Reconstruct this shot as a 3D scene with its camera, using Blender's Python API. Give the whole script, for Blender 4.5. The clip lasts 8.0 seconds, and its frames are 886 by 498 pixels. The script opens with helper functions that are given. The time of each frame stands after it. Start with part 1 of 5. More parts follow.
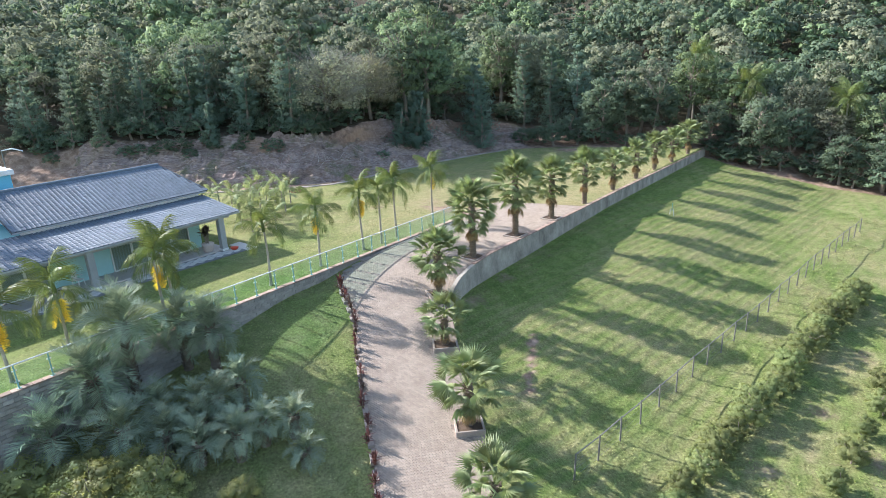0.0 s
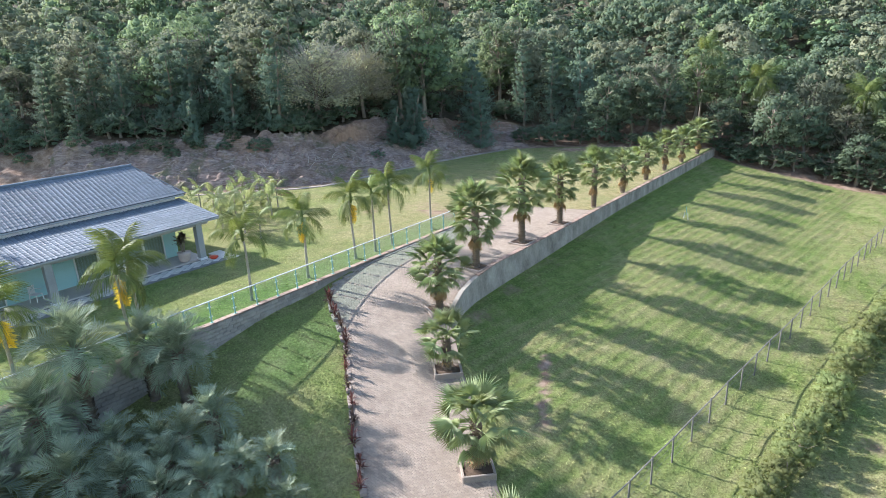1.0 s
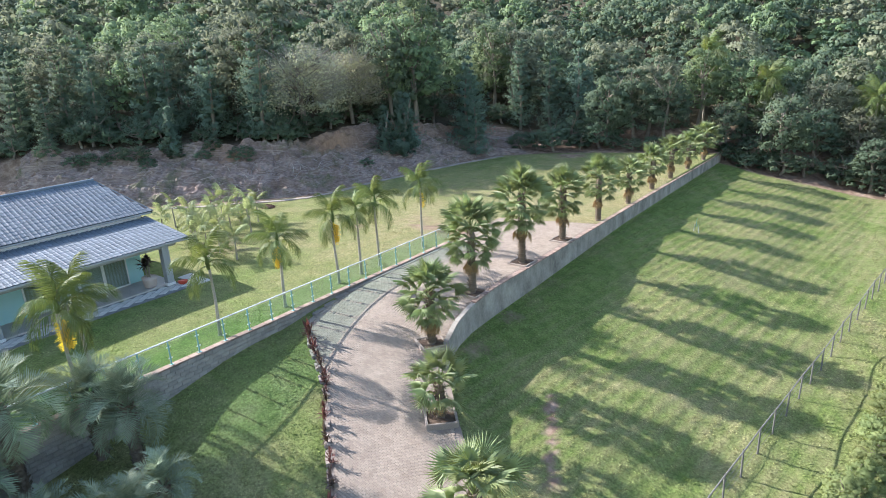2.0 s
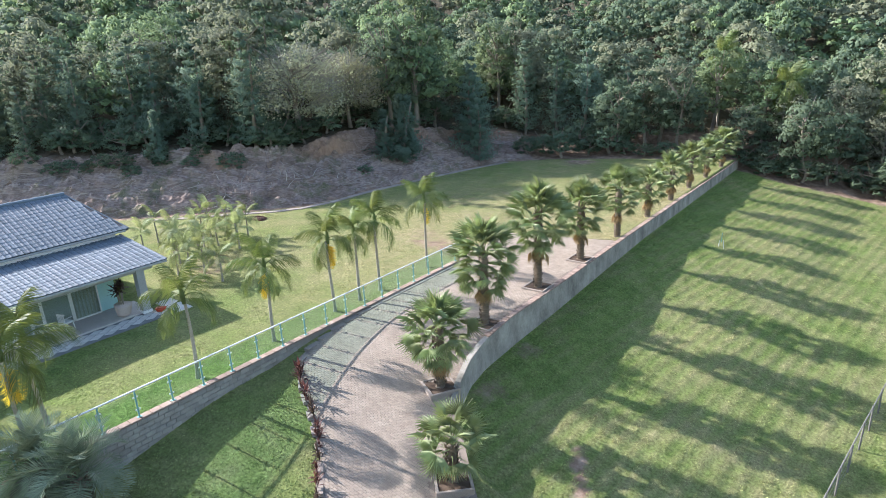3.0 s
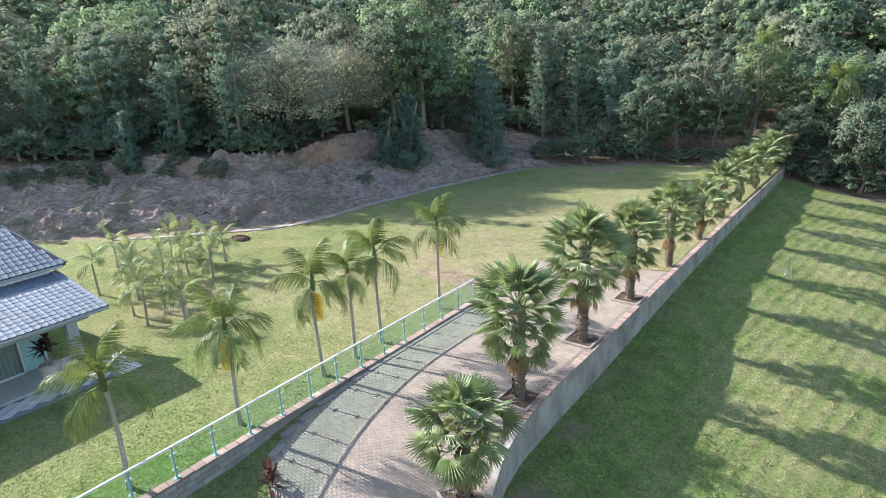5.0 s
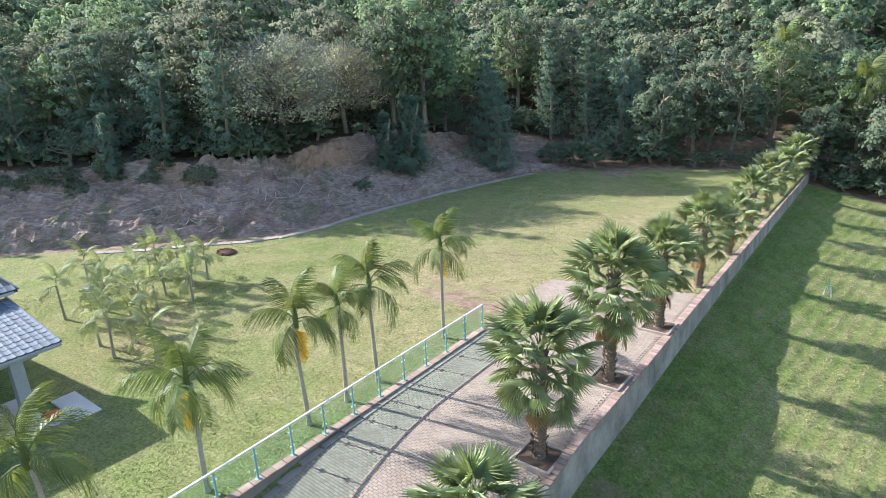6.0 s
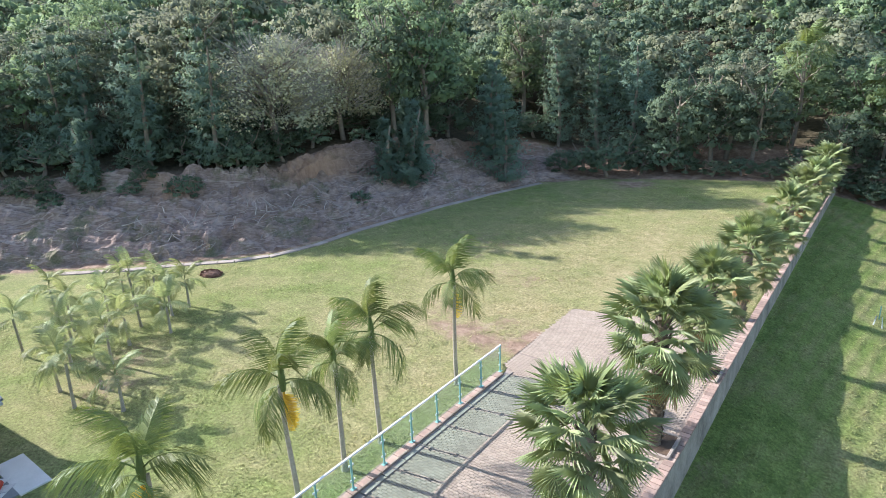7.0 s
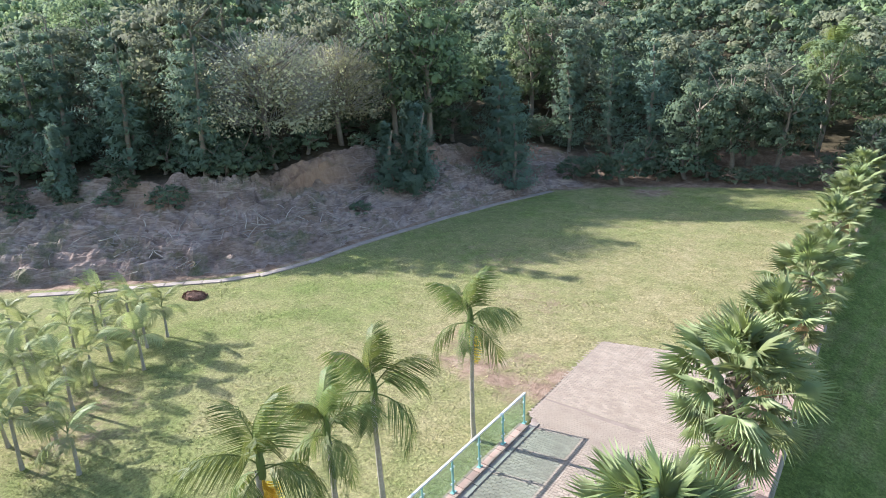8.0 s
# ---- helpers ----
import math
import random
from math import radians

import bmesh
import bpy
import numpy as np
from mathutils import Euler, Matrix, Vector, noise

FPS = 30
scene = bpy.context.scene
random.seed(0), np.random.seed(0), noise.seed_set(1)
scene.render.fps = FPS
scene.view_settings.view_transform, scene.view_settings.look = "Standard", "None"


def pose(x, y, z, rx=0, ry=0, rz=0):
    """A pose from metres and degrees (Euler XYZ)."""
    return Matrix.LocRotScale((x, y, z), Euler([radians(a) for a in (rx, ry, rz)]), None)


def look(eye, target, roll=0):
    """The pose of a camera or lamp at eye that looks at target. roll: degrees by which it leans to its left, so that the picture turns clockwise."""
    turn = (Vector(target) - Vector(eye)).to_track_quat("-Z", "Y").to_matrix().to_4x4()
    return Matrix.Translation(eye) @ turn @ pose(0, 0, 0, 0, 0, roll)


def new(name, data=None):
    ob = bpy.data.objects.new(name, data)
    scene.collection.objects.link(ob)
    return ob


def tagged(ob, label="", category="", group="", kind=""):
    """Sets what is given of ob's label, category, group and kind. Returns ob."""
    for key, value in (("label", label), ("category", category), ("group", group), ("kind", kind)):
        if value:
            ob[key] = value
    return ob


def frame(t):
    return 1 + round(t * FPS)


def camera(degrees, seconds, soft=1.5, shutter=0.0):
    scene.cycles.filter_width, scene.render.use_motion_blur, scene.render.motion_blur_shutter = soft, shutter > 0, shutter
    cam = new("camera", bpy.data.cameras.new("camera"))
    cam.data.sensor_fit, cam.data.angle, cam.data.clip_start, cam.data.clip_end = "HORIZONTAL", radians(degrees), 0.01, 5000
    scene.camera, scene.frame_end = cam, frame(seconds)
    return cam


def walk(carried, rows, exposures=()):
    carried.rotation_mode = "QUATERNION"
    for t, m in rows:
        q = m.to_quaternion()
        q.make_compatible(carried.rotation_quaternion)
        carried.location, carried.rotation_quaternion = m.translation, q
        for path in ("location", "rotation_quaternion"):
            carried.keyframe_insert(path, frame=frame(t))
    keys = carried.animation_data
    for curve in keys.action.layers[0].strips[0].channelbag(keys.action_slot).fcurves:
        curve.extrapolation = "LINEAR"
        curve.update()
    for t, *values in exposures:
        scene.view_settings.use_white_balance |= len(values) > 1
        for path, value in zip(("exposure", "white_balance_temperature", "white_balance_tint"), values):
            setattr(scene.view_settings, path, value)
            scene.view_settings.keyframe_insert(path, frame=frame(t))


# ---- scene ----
cam = camera(72.2, 8.0, soft=0.75)
PATH = [
    (0, (-0.406, 2.347, 12.798), (-1.605, 3.821, 12.172), -2.6),
    (0.5, (-1.793, 3.652, 12.571), (-2.985, 5.132, 11.946), -2.6),
    (1, (-2.971, 4.975, 12.187), (-4.155, 6.461, 11.561), -2.5),
    (1.5, (-3.963, 6.487, 12.149), (-5.141, 7.98, 11.526), -2.7),
    (3, (-7.817, 10.681, 12.277), (-8.982, 12.183, 11.655), -2.7),
    (3.5, (-9.137, 11.85, 12.084), (-10.303, 13.35, 11.459), -2.5),
    (4, (-10.373, 13.193, 11.937), (-11.538, 14.693, 11.311), -2.5),
    (4.5, (-11.59, 14.623, 11.976), (-12.757, 16.121, 11.349), -2.6),
    (6, (-14.944, 18.726, 11.791), (-16.117, 20.218, 11.161), -2.8),
    (6.5, (-16.236, 20.035, 11.84), (-17.406, 21.531, 11.213), -2.7),
    (7, (-17.614, 21.245, 11.843), (-18.778, 22.746, 11.216), -2.6),
    (7.5, (-18.91, 22.446, 11.77), (-20.073, 23.949, 11.146), -2.5),
    (8, (-20.131, 23.763, 11.715), (-21.293, 25.267, 11.091), -2.6),
]
walk(cam, [(t, look(eye, target, roll)) for t, eye, target, roll in PATH], [(0, 1.36, 5850, 15), (8, 1.36, 5850, 15)])

# ---- light ----
sky_world = bpy.data.worlds.new("sky")
scene.world = sky_world
sky_world.use_nodes = True
wn = sky_world.node_tree.nodes
sky = wn.new("ShaderNodeTexSky")
sky.sky_type, sky.sun_disc = "NISHITA", False
sky.sun_elevation, sky.sun_rotation = radians(30), radians(258.5)
sky.air_density, sky.dust_density = 1.4, 1.4
wn["Background"].inputs[1].default_value = 0.12
sky_world.node_tree.links.new(sky.outputs[0], wn["Background"].inputs[0])
sun = new("sun", bpy.data.lights.new("sun", "SUN"))
sun.data.energy, sun.data.angle, sun.data.color = 4.8, radians(0.6), (1.0, 0.94, 0.84)
sun.matrix_world = look((-98, -20, 57.5), (0, 0, 0))

# ---- materials ----
def links_of(name, rough=0.8, metal=0.0, spec=0.3):
    m = bpy.data.materials.new(name)
    m.use_nodes = True
    nt = m.node_tree
    b = nt.nodes["Principled BSDF"]
    b.inputs["Roughness"].default_value = rough
    b.inputs["Metallic"].default_value = metal
    b.inputs["Specular IOR Level"].default_value = spec
    return m, nt, b


def noise_ramp(nt, scale, stops, detail=6.0, source="Object", rough=0.6, warp=0.0, stretch=None):
    co = nt.nodes.new("ShaderNodeTexCoord").outputs[source] if source != "World" else nt.nodes.new("ShaderNodeNewGeometry").outputs["Position"]
    if stretch:
        mp = nt.nodes.new("ShaderNodeMapping")
        mp.inputs["Scale"].default_value = stretch
        nt.links.new(co, mp.inputs[0])
        co = mp.outputs[0]
    n = nt.nodes.new("ShaderNodeTexNoise")
    n.inputs["Scale"].default_value, n.inputs["Detail"].default_value = scale, detail
    n.inputs["Roughness"].default_value, n.inputs["Distortion"].default_value = rough, warp
    nt.links.new(co, n.inputs["Vector"])
    r = nt.nodes.new("ShaderNodeValToRGB")
    el = r.color_ramp.elements
    while len(el) < len(stops):
        el.new(0.5)
    for e, (p, c) in zip(el, stops):
        e.position, e.color = p, (*c, 1)
    nt.links.new(n.outputs["Fac"], r.inputs[0])
    return r.outputs[0], n.outputs["Fac"]


def mix(nt, a, b, fac, kind="MIX"):
    x = nt.nodes.new("ShaderNodeMix")
    x.data_type, x.blend_type = "RGBA", kind
    for sock, v in ((x.inputs[6], a), (x.inputs[7], b), (x.inputs[0], fac)):
        if isinstance(v, (int, float)):
            sock.default_value = v
        elif isinstance(v, tuple):
            sock.default_value = (*v, 1)
        else:
            nt.links.new(v, sock)
    return x.outputs[2]


def bump(nt, b, height, strength, distance):
    u = nt.nodes.new("ShaderNodeBump")
    u.inputs["Strength"].default_value, u.inputs["Distance"].default_value = strength, distance
    nt.links.new(height, u.inputs["Height"])
    nt.links.new(u.outputs[0], b.inputs["Normal"])


def surface(name, dark, light, scale, grain=40.0, rough=0.85, metal=0.0, spec=0.3, relief=0.3, depth=0.02, source="Object", island=0.0, one=0.0, streak=None):
    """Two scales of variation between a dark and a light colour, fine relief, and a shift of tone for each loose piece."""
    m, nt, b = links_of(name, rough, metal, spec)
    c1, f1 = noise_ramp(nt, scale, [(0.3, dark), (0.7, light)], source=source, stretch=streak)
    mid = tuple((a + c) / 2 for a, c in zip(dark, light))
    c2, f2 = noise_ramp(nt, grain, [(0.25, tuple(0.6 * v for v in mid)), (0.75, tuple(min(1, 1.35 * v) for v in mid))], source=source)
    out = mix(nt, c1, c2, 0.4)
    for amount, node, socket in ((island, "ShaderNodeNewGeometry", "Random Per Island"), (one, "ShaderNodeObjectInfo", "Random")):
        if amount:
            hv = nt.nodes.new("ShaderNodeHueSaturation")
            mr = nt.nodes.new("ShaderNodeMapRange")
            mr.inputs["To Min"].default_value, mr.inputs["To Max"].default_value = 1 - amount, 1 + amount
            nt.links.new(nt.nodes.new(node).outputs[socket], mr.inputs["Value"])
            nt.links.new(mr.outputs[0], hv.inputs["Value"])
            nt.links.new(out, hv.inputs["Color"])
            out = hv.outputs[0]
    nt.links.new(out, b.inputs["Base Color"])
    if relief:
        bump(nt, b, f2, relief, depth)
    return m


def leafy(name, dark, light, through_light=0.35, rough=0.5, scale=0.5, gloss=0.35, yellow=None):
    """Leaves: tone by leaf and by clump, some light through the blade."""
    m, nt, b = links_of(name, rough, 0.0, gloss)
    geo = nt.nodes.new("ShaderNodeNewGeometry")
    r = nt.nodes.new("ShaderNodeValToRGB")
    el = r.color_ramp.elements
    el[0].color, el[1].color = (*dark, 1), (*light, 1)
    nt.links.new(geo.outputs["Random Per Island"], r.inputs[0])
    c2, _ = noise_ramp(nt, scale, [(0.3, dark), (0.72, light)], detail=3.0)
    out = mix(nt, r.outputs[0], c2, 0.62)
    info = nt.nodes.new("ShaderNodeObjectInfo")
    hv = nt.nodes.new("ShaderNodeHueSaturation")
    for socket, lo, hi in (("Value", 0.72, 1.3), ("Hue", 0.482, 0.512)):
        mr = nt.nodes.new("ShaderNodeMapRange")
        mr.inputs["To Min"].default_value, mr.inputs["To Max"].default_value = lo, hi
        nt.links.new(info.outputs["Random"], mr.inputs["Value"])
        nt.links.new(mr.outputs[0], hv.inputs[socket])
    nt.links.new(out, hv.inputs["Color"])
    nt.links.new(hv.outputs[0], b.inputs["Base Color"])
    t = nt.nodes.new("ShaderNodeBsdfTranslucent")
    warm = mix(nt, hv.outputs[0], yellow or tuple(min(1, v * k) for v, k in zip(light, (1.9, 1.8, 0.8))), 0.5)
    nt.links.new(warm, t.inputs["Color"])
    s = nt.nodes.new("ShaderNodeMixShader")
    s.inputs[0].default_value = through_light
    nt.links.new(b.outputs[0], s.inputs[1])
    nt.links.new(t.outputs[0], s.inputs[2])
    nt.links.new(s.outputs[0], nt.nodes["Material Output"].inputs["Surface"])
    return m


def grass_colour(nt):
    """Green turf that turns to straw where the "dry" attribute is high; returns the colour and a fine grain."""
    att = nt.nodes.new("ShaderNodeAttribute")
    att.attribute_name = "dry"
    patch, _ = noise_ramp(nt, 0.35, [(0.36, (0, 0, 0)), (0.66, (1, 1, 1))], source="World", detail=8.0, rough=0.65, warp=0.6)
    m1 = nt.nodes.new("ShaderNodeMath")
    m1.operation, m1.use_clamp = "MULTIPLY_ADD", True
    nt.links.new(patch, m1.inputs[0])
    m1.inputs[1].default_value = 0.5
    m2 = nt.nodes.new("ShaderNodeMath")
    m2.operation = "MULTIPLY_ADD"
    nt.links.new(att.outputs["Fac"], m2.inputs[0])
    m2.inputs[1].default_value, m2.inputs[2].default_value = 1.25, -0.3
    nt.links.new(m2.outputs[0], m1.inputs[2])
    lush, _ = noise_ramp(nt, 1.4, [(0.3, (0.115, 0.165, 0.042)), (0.7, (0.212, 0.268, 0.078))], source="World", detail=6.0)
    straw, _ = noise_ramp(nt, 1.8, [(0.3, (0.24, 0.22, 0.10)), (0.7, (0.40, 0.34, 0.19))], source="World", detail=6.0)
    fine, f3 = noise_ramp(nt, 8.0, [(0.34, (0.28, 0.28, 0.28)), (0.66, (1.5, 1.5, 1.5))], source="World", detail=6.0, rough=0.75)
    return mix(nt, mix(nt, lush, straw, m1.outputs[0]), fine, 0.62, "MULTIPLY"), f3


def ground_material():
    """Mown grass with bare, dry patches; leaf litter and raw earth where the woods stand."""
    m, nt, b = links_of("grass ground", 0.95, 0.0, 0.1)
    grass, f3 = grass_colour(nt)
    earth, f4 = noise_ramp(nt, 1.3, [(0.28, (0.13, 0.085, 0.06)), (0.5, (0.28, 0.195, 0.14)), (0.75, (0.48, 0.37, 0.285))], source="World", detail=10.0, rough=0.68)
    att = nt.nodes.new("ShaderNodeAttribute")
    att.attribute_name = "soil"
    grain, _ = noise_ramp(nt, 1.1, [(0.36, (0, 0, 0)), (0.64, (1, 1, 1))], source="World", detail=9.0, rough=0.7)
    mth = nt.nodes.new("ShaderNodeMath")
    mth.operation = "MULTIPLY_ADD"
    nt.links.new(grain, mth.inputs[0])
    mth.inputs[1].default_value = 0.9
    mth.inputs[2].default_value = -0.9
    add = nt.nodes.new("ShaderNodeMath")
    add.operation, add.use_clamp = "MULTIPLY_ADD", True
    nt.links.new(att.outputs["Fac"], add.inputs[0])
    add.inputs[1].default_value = 1.9
    nt.links.new(mth.outputs[0], add.inputs[2])
    litter, _ = noise_ramp(nt, 2.2, [(0.3, (0.035, 0.032, 0.02)), (0.7, (0.115, 0.095, 0.06))], source="World", detail=8.0, rough=0.7)
    deep = nt.nodes.new("ShaderNodeAttribute")
    deep.attribute_name = "litter"
    nt.links.new(mix(nt, mix(nt, grass, earth, add.outputs[0]), litter, deep.outputs["Fac"]), b.inputs["Base Color"])
    bump(nt, b, f3, 1.0, 0.09)
    return m


def blade_material():
    m, nt, b = links_of("grass blades", 0.7, 0.0, 0.2)
    grass, _ = grass_colour(nt)
    geo = nt.nodes.new("ShaderNodeNewGeometry")
    hv = nt.nodes.new("ShaderNodeHueSaturation")
    mr = nt.nodes.new("ShaderNodeMapRange")
    mr.inputs["To Min"].default_value, mr.inputs["To Max"].default_value = 0.95, 1.75
    nt.links.new(geo.outputs["Random Per Island"], mr.inputs["Value"])
    nt.links.new(mr.outputs[0], hv.inputs["Value"])
    nt.links.new(grass, hv.inputs["Color"])
    nt.links.new(hv.outputs[0], b.inputs["Base Color"])
    t = nt.nodes.new("ShaderNodeBsdfTranslucent")
    nt.links.new(hv.outputs[0], t.inputs["Color"])
    s = nt.nodes.new("ShaderNodeMixShader")
    s.inputs[0].default_value = 0.4
    nt.links.new(b.outputs[0], s.inputs[1])
    nt.links.new(t.outputs[0], s.inputs[2])
    nt.links.new(s.outputs[0], nt.nodes["Material Output"].inputs["Surface"])
    return m


M = {
    "ground": ground_material(),
    "grass": blade_material(),
    "paver": surface("pink concrete paver", (0.27, 0.215, 0.17), (0.40, 0.33, 0.262), 1.2, 60.0, 0.9, relief=0.25, depth=0.004, source="World", island=0.1),
    "bed": surface("paving sand", (0.20, 0.16, 0.13), (0.33, 0.265, 0.22), 2.0, 50.0, 0.95, source="World"),
    "kerb": surface("grey concrete kerb", (0.26, 0.215, 0.18), (0.41, 0.35, 0.30), 1.5, 30.0, 0.9, source="World", one=0.12),
    "block": surface("grey concrete block", (0.20, 0.185, 0.165), (0.40, 0.37, 0.33), 1.3, 28.0, 0.95, relief=0.5, source="World", one=0.16, island=0.16),
    "mortar": surface("mortar", (0.22, 0.20, 0.18), (0.33, 0.30, 0.27), 2.0, 40.0, 0.95, source="World"),
    "render": surface("weathered cement plaster", (0.115, 0.105, 0.09), (0.50, 0.46, 0.40), 1.1, 7.0, 0.95, relief=0.6, depth=0.04, source="World", streak=(1, 1, 0.6), one=0.06),
    "brick": surface("red clay brick", (0.22, 0.15, 0.12), (0.35, 0.26, 0.215), 3.0, 40.0, 0.9, source="World", one=0.3, island=0.25),
    "tile": surface("blue grey concrete roof tile", (0.105, 0.135, 0.165), (0.175, 0.21, 0.245), 0.7, 20.0, 0.72, relief=0.12, depth=0.004, source="World", island=0.1, one=0.1, spec=0.25),
    "under": surface("dark roof underlay", (0.05, 0.05, 0.06), (0.09, 0.09, 0.10), 3.0, 30.0, 0.9),
    "white": surface("white paint", (0.72, 0.72, 0.70), (0.82, 0.82, 0.80), 1.0, 20.0, 0.6, relief=0.05, depth=0.003),
    "teal": surface("pale turquoise wall paint", (0.36, 0.60, 0.60), (0.45, 0.69, 0.68), 0.9, 25.0, 0.75, relief=0.1, depth=0.004),
    "blue": surface("sky blue wall paint", (0.16, 0.50, 0.66), (0.22, 0.58, 0.74), 0.9, 25.0, 0.7, relief=0.1, depth=0.004),
    "grey": surface("grey column paint", (0.30, 0.31, 0.31), (0.42, 0.43, 0.42), 0.9, 25.0, 0.7, relief=0.1, depth=0.004),
    "porch": surface("beige porch floor tile", (0.42, 0.38, 0.34), (0.56, 0.51, 0.46), 1.3, 20.0, 0.5, relief=0.05, depth=0.003),
    "slab": surface("pale terrace slab", (0.52, 0.50, 0.46), (0.68, 0.65, 0.60), 1.6, 30.0, 0.8, relief=0.1, depth=0.004, one=0.1),
    "slabdark": surface("dark terrace bed", (0.16, 0.16, 0.16), (0.26, 0.26, 0.25), 1.6, 30.0, 0.85),
    "rail": surface("white powder coated aluminium", (0.66, 0.70, 0.69), (0.78, 0.80, 0.79), 2.0, 30.0, 0.35, metal=0.2, relief=0.0),
    "post": surface("aqua powder coated post", (0.20, 0.42, 0.40), (0.27, 0.51, 0.48), 2.0, 30.0, 0.4, metal=0.2, relief=0.0),
    "wire": surface("galvanised fence post", (0.15, 0.14, 0.12), (0.26, 0.245, 0.22), 2.0, 30.0, 0.7, metal=0.2, relief=0.1),
    "bark": surface("palm bark", (0.11, 0.085, 0.062), (0.30, 0.24, 0.18), 3.0, 22.0, 0.95, relief=0.6, depth=0.03, streak=(1, 1, 3.0)),
    "royal": surface("smooth grey palm trunk", (0.28, 0.25, 0.20), (0.46, 0.42, 0.35), 1.5, 14.0, 0.85, relief=0.2, depth=0.01, streak=(1, 1, 5.0)),
    "wood": surface("tree bark", (0.16, 0.13, 0.10), (0.34, 0.29, 0.23), 3.0, 20.0, 0.95, relief=0.5),
    "thatch": surface("dry palm leaf", (0.26, 0.17, 0.08), (0.44, 0.31, 0.16), 3.0, 20.0, 0.9, relief=0.2, island=0.25),
    "dead": surface("reddish dead leaves", (0.13, 0.07, 0.05), (0.27, 0.16, 0.115), 3.0, 25.0, 0.95, relief=0.3, island=0.3),
    "flower": leafy("orange palm fruit strands", (0.55, 0.30, 0.03), (0.80, 0.55, 0.07), 0.3, 0.6),
    "fan": leafy("fan palm leaf", (0.13, 0.185, 0.075), (0.40, 0.44, 0.22), 0.34, 0.5, 1.2, 0.32, (0.30, 0.36, 0.06)),
    "feather": leafy("feather palm leaf", (0.048, 0.088, 0.03), (0.18, 0.22, 0.065), 0.25, 0.55, 1.2, 0.3, (0.34, 0.38, 0.06)),
    "young": leafy("young feather palm leaf", (0.14, 0.185, 0.085), (0.34, 0.37, 0.19), 0.36, 0.6, 1.2, 0.25, (0.40, 0.44, 0.12)),
    "silver": leafy("blue grey jelly palm leaf", (0.12, 0.16, 0.10), (0.37, 0.42, 0.29), 0.25, 0.65, 1.2, 0.12, (0.30, 0.36, 0.18)),
    # forest leaves are paler and bluer: haze over the woods put into their colour
    "oak": leafy("haze tinted mixed forest leaves", (0.075, 0.12, 0.085), (0.19, 0.24, 0.15), 0.4, 0.8, 0.15, 0.12, (0.26, 0.34, 0.17)),
    "olive": leafy("haze tinted olive forest leaves", (0.12, 0.14, 0.10), (0.27, 0.28, 0.18), 0.4, 0.8, 0.15, 0.12, (0.32, 0.35, 0.20)),
    "bright": leafy("haze tinted bright forest leaves", (0.10, 0.155, 0.085), (0.24, 0.30, 0.155), 0.4, 0.8, 0.15, 0.12, (0.32, 0.40, 0.17)),
    "pine": leafy("haze tinted pine needles", (0.085, 0.14, 0.115), (0.23, 0.305, 0.205), 0.42, 0.8, 0.3, 0.12, (0.28, 0.36, 0.19)),
    "pale": leafy("sparse pale leaves", (0.25, 0.265, 0.18), (0.46, 0.46, 0.33), 0.3, 0.7, 0.3, 0.1),
    "citrus": leafy("hedge leaves", (0.085, 0.12, 0.045), (0.255, 0.285, 0.12), 0.3, 0.65, 0.6, 0.15),
    "shrub": leafy("yellow green shrub leaves", (0.13, 0.16, 0.06), (0.36, 0.375, 0.16), 0.34, 0.6, 0.6, 0.2),
    "red": leafy("red cordyline leaf", (0.06, 0.03, 0.026), (0.21, 0.095, 0.075), 0.22, 0.5, 1.0, 0.3, (0.34, 0.13, 0.1)),
    "purple": leafy("dark cordyline leaf", (0.04, 0.03, 0.03), (0.12, 0.08, 0.07), 0.25, 0.4, 1.0, 0.4),
    "twig": surface("pale bare twigs", (0.27, 0.25, 0.21), (0.46, 0.43, 0.37), 3.0, 20.0, 0.95, relief=0.2),
    "litter": surface("dry fallen branches", (0.24, 0.20, 0.165), (0.50, 0.44, 0.37), 2.0, 20.0, 0.95, relief=0.2, island=0.3),
    "clay": surface("terracotta pot", (0.52, 0.42, 0.36), (0.66, 0.55, 0.48), 2.0, 30.0, 0.8),
    "soil": surface("dark planter soil", (0.05, 0.035, 0.025), (0.12, 0.085, 0.06), 3.0, 30.0, 0.95),
    "plastic": surface("white plastic", (0.74, 0.74, 0.74), (0.82, 0.82, 0.82), 2.0, 30.0, 0.4, relief=0.0),
    "redcloth": surface("red plastic", (0.5, 0.06, 0.03), (0.65, 0.10, 0.05), 2.0, 30.0, 0.5, relief=0.0),
    "room": surface("dim room wall", (0.52, 0.51, 0.47), (0.62, 0.60, 0.56), 1.0, 20.0, 0.9, relief=0.0),
    "curtain": surface("beige curtain", (0.42, 0.38, 0.32), (0.58, 0.53, 0.46), 1.0, 20.0, 0.9, relief=0.2, streak=(6, 6, 0.3)),
}


